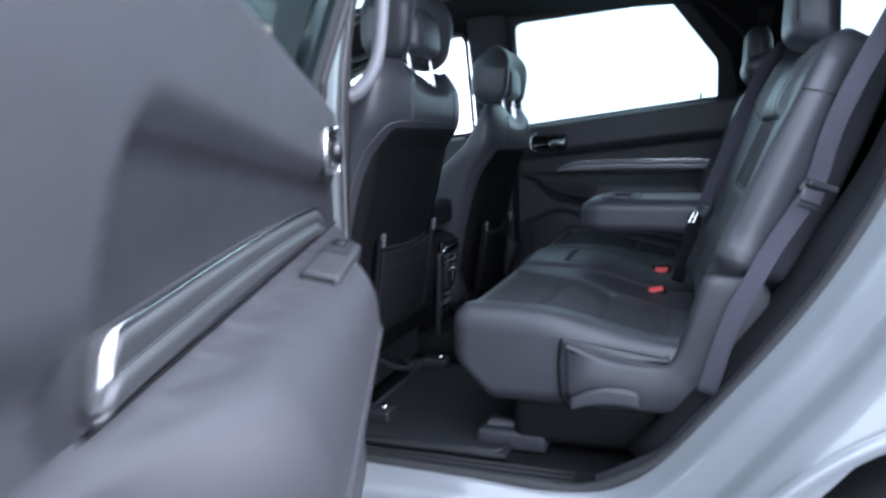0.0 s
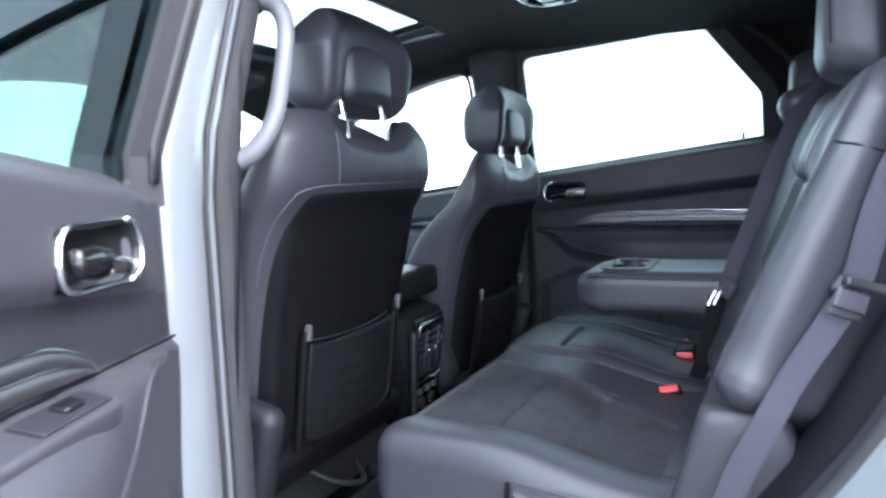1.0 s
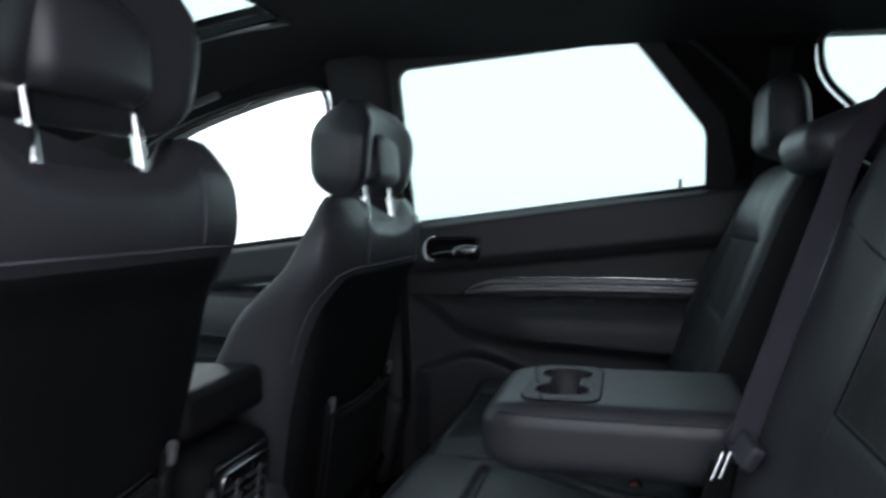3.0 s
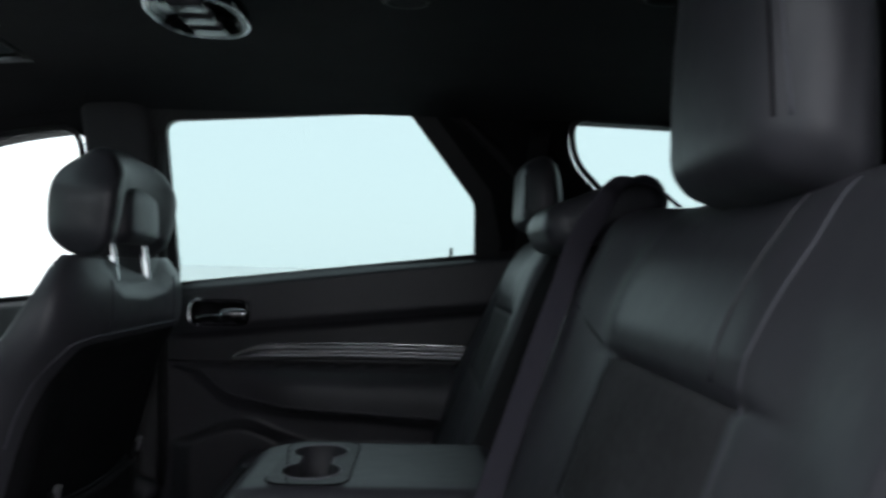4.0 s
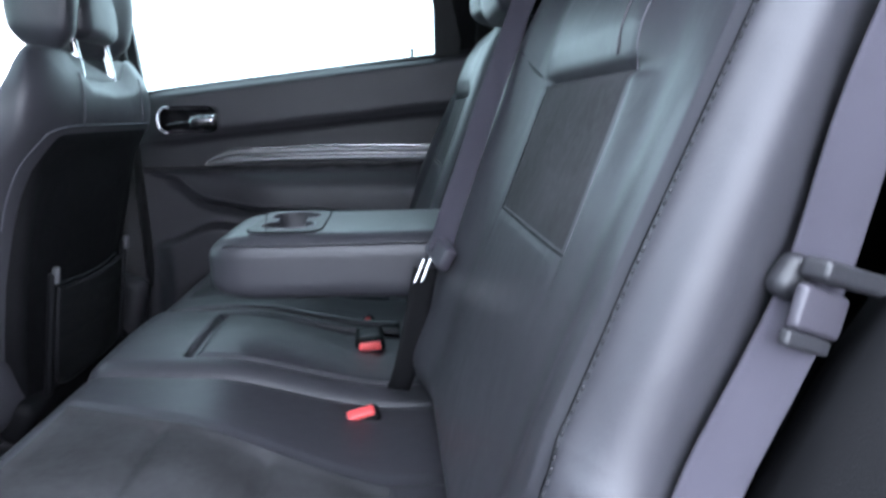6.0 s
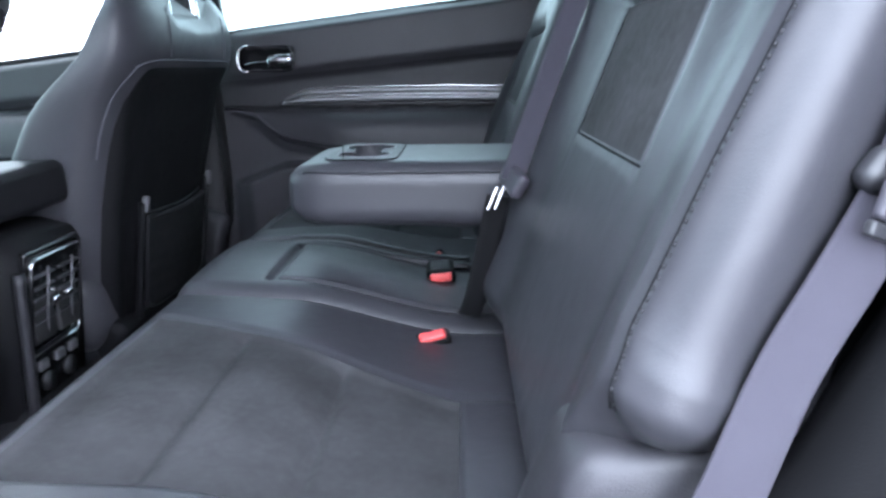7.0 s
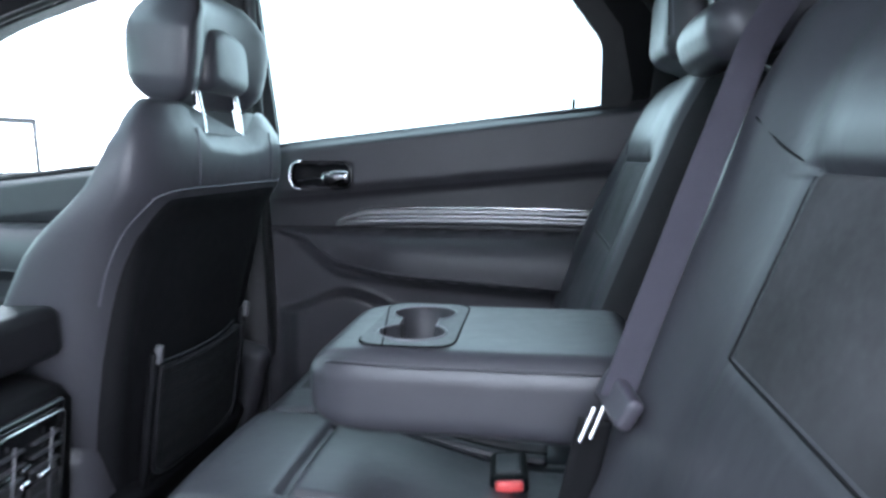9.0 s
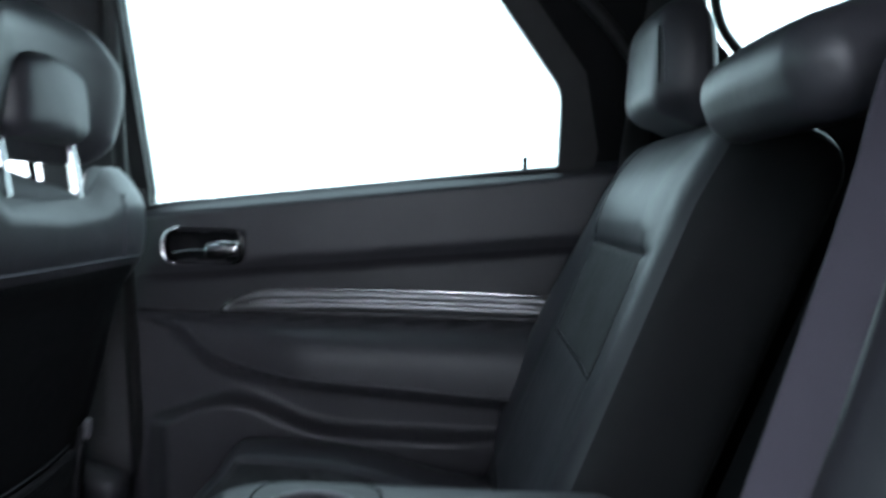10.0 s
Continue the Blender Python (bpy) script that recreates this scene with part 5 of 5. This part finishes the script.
def build_belts():
    b = thing("seat_belt", "purple-grey webbing belt through a plastic guide at the bolster", "seat belt", "seat belts")
    ribbon("webbing", [(0.985, -0.655, 1.590), (0.885, -0.680, 1.38), (0.826, -0.692, 1.256), (0.800, -0.692, 1.185), (0.780, -0.692, 1.105), (0.755, -0.702, 1.06), (0.723, -0.714, 1.008), (0.692, -0.734, 0.95), (0.660, -0.746, 0.88), (0.630, -0.75, 0.77)],
           [(0.90, -0.15, -0.28)] * 3 + [(0.93, -0.22, -0.28)] * 7, 0.030, 0.0022, BELT, b)
    g = pad("belt_guide", (0.050, 0.016, 0.011), 0.0035, (6, 2, 2), GUIDE, b, (0.789, -0.697, 1.104), (0, 17, 22), label="dark grey plastic belt guide",
            warp=lambda v: np.column_stack([v[:, 0], v[:, 1] - 0.003 * (v[:, 0] / 0.026) ** 2, v[:, 2]]))
    pad("guide_hinge", (0.017, 0.016, 0.024), 0.007, (3, 2, 3), GUIDE, g, (0.767, -0.690, 1.103), (0, 38, 10))
    pad("guide_skirt", (0.037, 0.007, 0.022), 0.003, (2, 2, 2), TONGUE, g, (0.775, -0.703, 1.088), (0, 20, 24), label="grey skirt round the webbing")
    pad("skirt_band", (0.035, 0.006, 0.008), 0.002, (2, 1, 1), GUIDE, g, (0.768, -0.7055, 1.074), (0, 20, 24))
    c = thing("seat_belt", "purple-grey webbing belt clipped beside the armrest", "seat belt", "seat belts")
    ribbon("webbing", [(0.880, -0.055, 1.372), (0.845, -0.055, 1.398), (0.803, -0.060, 1.396), (0.772, -0.078, 1.360), (0.745, -0.102, 1.322), (0.722, -0.126, 1.27), (0.694, -0.144, 1.20), (0.665, -0.156, 1.12), (0.646, -0.166, 1.07), (0.628, -0.176, 1.018)],
           [(0.25, 0.95, 0.0), (0.4, 0.9, 0.0), (0.7, 0.6, -0.15), (0.9, 0.25, -0.25)] + [(0.95, 0.06, -0.32)] * 6, 0.028, 0.0022, BELT, c)
    ribbon("lap_webbing", [(0.612, -0.176, 1.000), (0.600, -0.172, 0.94), (0.585, -0.165, 0.87), (0.575, -0.160, 0.84)], [(1, 0.2, -0.1)] * 4, 0.030, 0.0022, HARD, c, "black lap webbing")
    tongue = pad("belt_tongue", (0.016, 0.060, 0.030), 0.006, (2, 3, 2), TONGUE, c, (0.630, -0.178, 1.020), (15, 25, 20), label="purple-grey plastic belt tongue")
    for k in (0, 1):
        pad("steel_blade", (0.004, 0.004, 0.032), 0.0015, (1, 1, 1), CHROME, tongue, (0.604 + 0.009 * k, -0.184 + 0.007 * k, 0.998), (-18, 25, 0), label="bright steel blade")
    f = thing("seat_belt", "dark webbing belt beside the window pillar", "seat belt", "seat belts")
    ribbon("webbing", [(0.82, 0.635, 1.60), (0.80, 0.70, 1.36), (0.78, 0.735, 1.10), (0.70, 0.74, 0.8)], [(1, 0.4, 0)] * 4, 0.048, 0.0022, RUBBER, f)


def build_buckles():
    for x, y, z, rx, ry, rz, long in ((0.529, -0.199, 0.826, 35, -12, 8, 0.060), (0.534, 0.033, 0.834, 84, -4, 3, 0.100), (0.517, 0.173, 0.826, 60, -30, 14, 0.060)):
        b = thing("belt_buckle", "black seat belt buckle with a red release button", "buckle", "belt buckles", m=pose(x, y, z, rx, ry, rz))
        pad("buckle_body", (0.046, 0.023, long), 0.007, (2, 2, 3), HARD, b, (0, 0, -long / 2))
        pad("button", (0.034, 0.014, 0.012), 0.004, (2, 1, 1), RED, b, (0, 0, -0.001), label="red release button")
        if long > 0.08:
            pad("face_plate", (0.031, 0.006, long - 0.028), 0.0025, (2, 1, 2), LEATHER, b, (0, 0.0105, -long / 2 + 0.003), label="grey plastic buckle face")
    s = thing("cord_loop", "red cord loop hanging beside the seat", "cord")
    tube("cord", [(0.80, -0.735, 0.80), (0.792, -0.75, 0.87), (0.80, -0.755, 0.925), (0.818, -0.75, 0.935), (0.826, -0.745, 0.90), (0.822, -0.735, 0.82)], 0.0035, REDCORD, s)


def build_roof_fittings():
    d = thing("dome_light", "black oval dome light with clear lens and buttons", "dome light")
    zc = 1.649
    base = [(0.235 + 0.066 * math.copysign(abs(math.cos(a)) ** 0.8, math.cos(a)), 0.085 + 0.088 * math.copysign(abs(math.sin(a)) ** 0.8, math.sin(a))) for a in np.linspace(0, 2 * math.pi, 40, endpoint=False)]
    ring = lambda k, z: [(0.235 + (x - 0.235) * k, 0.085 + (y - 0.085) * k, z) for x, y in base]
    loft("housing", [ring(1.0, zc + 0.01), ring(1.0, zc - 0.004), ring(0.94, zc - 0.012), ring(0.86, zc - 0.012), ring(0.82, zc - 0.004)], GLOSS, d, "gloss black bezel")
    for y in (0.035, 0.085, 0.135):
        pad("lamp_lens", (0.05, 0.038, 0.014), 0.006, (2, 2, 1), LENS, d, (0.235, y, zc - 0.010), label="clear ribbed lens")
    tube("bezel_line", [(x, y, zc - 0.011) for x, y in base] + [(base[0][0], base[0][1], zc - 0.011)], 0.0022, CHROME, d, n=1, sides=6)
    for x, y, name in ((0.534, 0.0, "ceiling_vent"), (0.867, -0.04, "coat_hook")):
        v = thing(name, "small black fitting on the headliner", "fitting")
        pad("body", (0.07, 0.05, 0.02), 0.008, (2, 2, 1), HARD, v, (x, y, headliner_z(x, y) - 0.006))
        tube("rim", [(x + 0.028 * math.cos(a), y + 0.02 * math.sin(a), headliner_z(x, y) - 0.016) for a in np.linspace(0, 2 * math.pi, 17)], 0.003, STEEL, v, n=1, sides=6)
    h = thing("roof_grab_handle", "black folded grab handle above the door", "grab handle")
    tube("bar", [(-0.62, 0.565, 1.50), (-0.58, 0.55, 1.50), (-0.48, 0.548, 1.53), (-0.43, 0.56, 1.55)], 0.009, GREYTRIM, h)
    m = thing("rear_view_mirror", "black rear-view mirror hanging from the windscreen", "mirror")
    pad("housing", (0.046, 0.245, 0.088), 0.020, (3, 8, 4), HARD, m, (-0.845, 0.065, 1.452), (0, -12, -14))
    pad("mirror_glass", (0.004, 0.220, 0.066), 0.0015, (1, 2, 2), MIRROR, m, (-0.8205, 0.0715, 1.457), (0, -12, -14), label="silvered mirror glass")
    tube("stem", [(-0.860, 0.065, 1.46), (-0.885, 0.065, 1.490), (-0.950, 0.065, 1.515)], 0.016, HARD, m, sides=8)
    v = thing("overhead_console", "overhead console with a warm lit reading lamp", "lamp")
    pad("body", (0.22, 0.20, 0.055), 0.018, (4, 4, 2), HARD, v, (-0.73, 0.06, 1.530), (0, -14, 0))
    pad("reading_lamp", (0.10, 0.06, 0.012), 0.005, (1, 1, 1), WARM_LIT, v, (-0.66, 0.012, 1.522), (0, -20, 0), label="warm lit reading lamp")


def build_floor_things():
    m = thing("floor_mat", "black ribbed rubber floor mat in the footwell", "floor mat")
    pad("mat", (0.36, 0.50, 0.012), 0.005, (40, 40, 1), MAT, m, (0.10, -0.44, 0.585),
        warp=lambda v: np.column_stack([v[:, 0], v[:, 1], v[:, 2] + 0.003 * (np.cos(v[:, 1] * 260) > 0) * (np.abs(v[:, 0]) < 0.15) * (v[:, 2] > 0)]))
    tube("rim", [(x, y, 0.592) for x, y in round_corners([(-0.07, -0.68), (0.27, -0.68), (0.27, -0.20), (-0.07, -0.20), (-0.07, -0.68)], 0.03, 3)], 0.006, MAT, m, n=1, sides=6)
    c = thing("rail_cover", "dark grey plastic seat rail cover on the floor", "rail cover")
    pad("cover", (0.14, 0.06, 0.040), 0.010, (3, 2, 2), SOFT, c, (0.276, -0.61, 0.598))
    pad("cover_top", (0.11, 0.03, 0.012), 0.005, (2, 2, 1), GREYTRIM, c, (0.276, -0.600, 0.620))


build_ground()
build_floor()
build_ceiling()
build_sides()
build_pillars()
build_quarter()
build_quarter_trim()
build_doors()
build_front_seat(pose(0, -0.387, 0), -1)
build_front_seat(pose(0.020, 0.377, -0.058), 1)
build_console()
build_rear_seat(-1, 0.125, 0.690, 0.094, 0.600)
build_rear_seat(1, 0.150, 0.690, 0.185, 0.578)
build_centre_seat(-0.125, 0.150)
build_belts()
build_buckles()
build_roof_fittings()
build_floor_things()
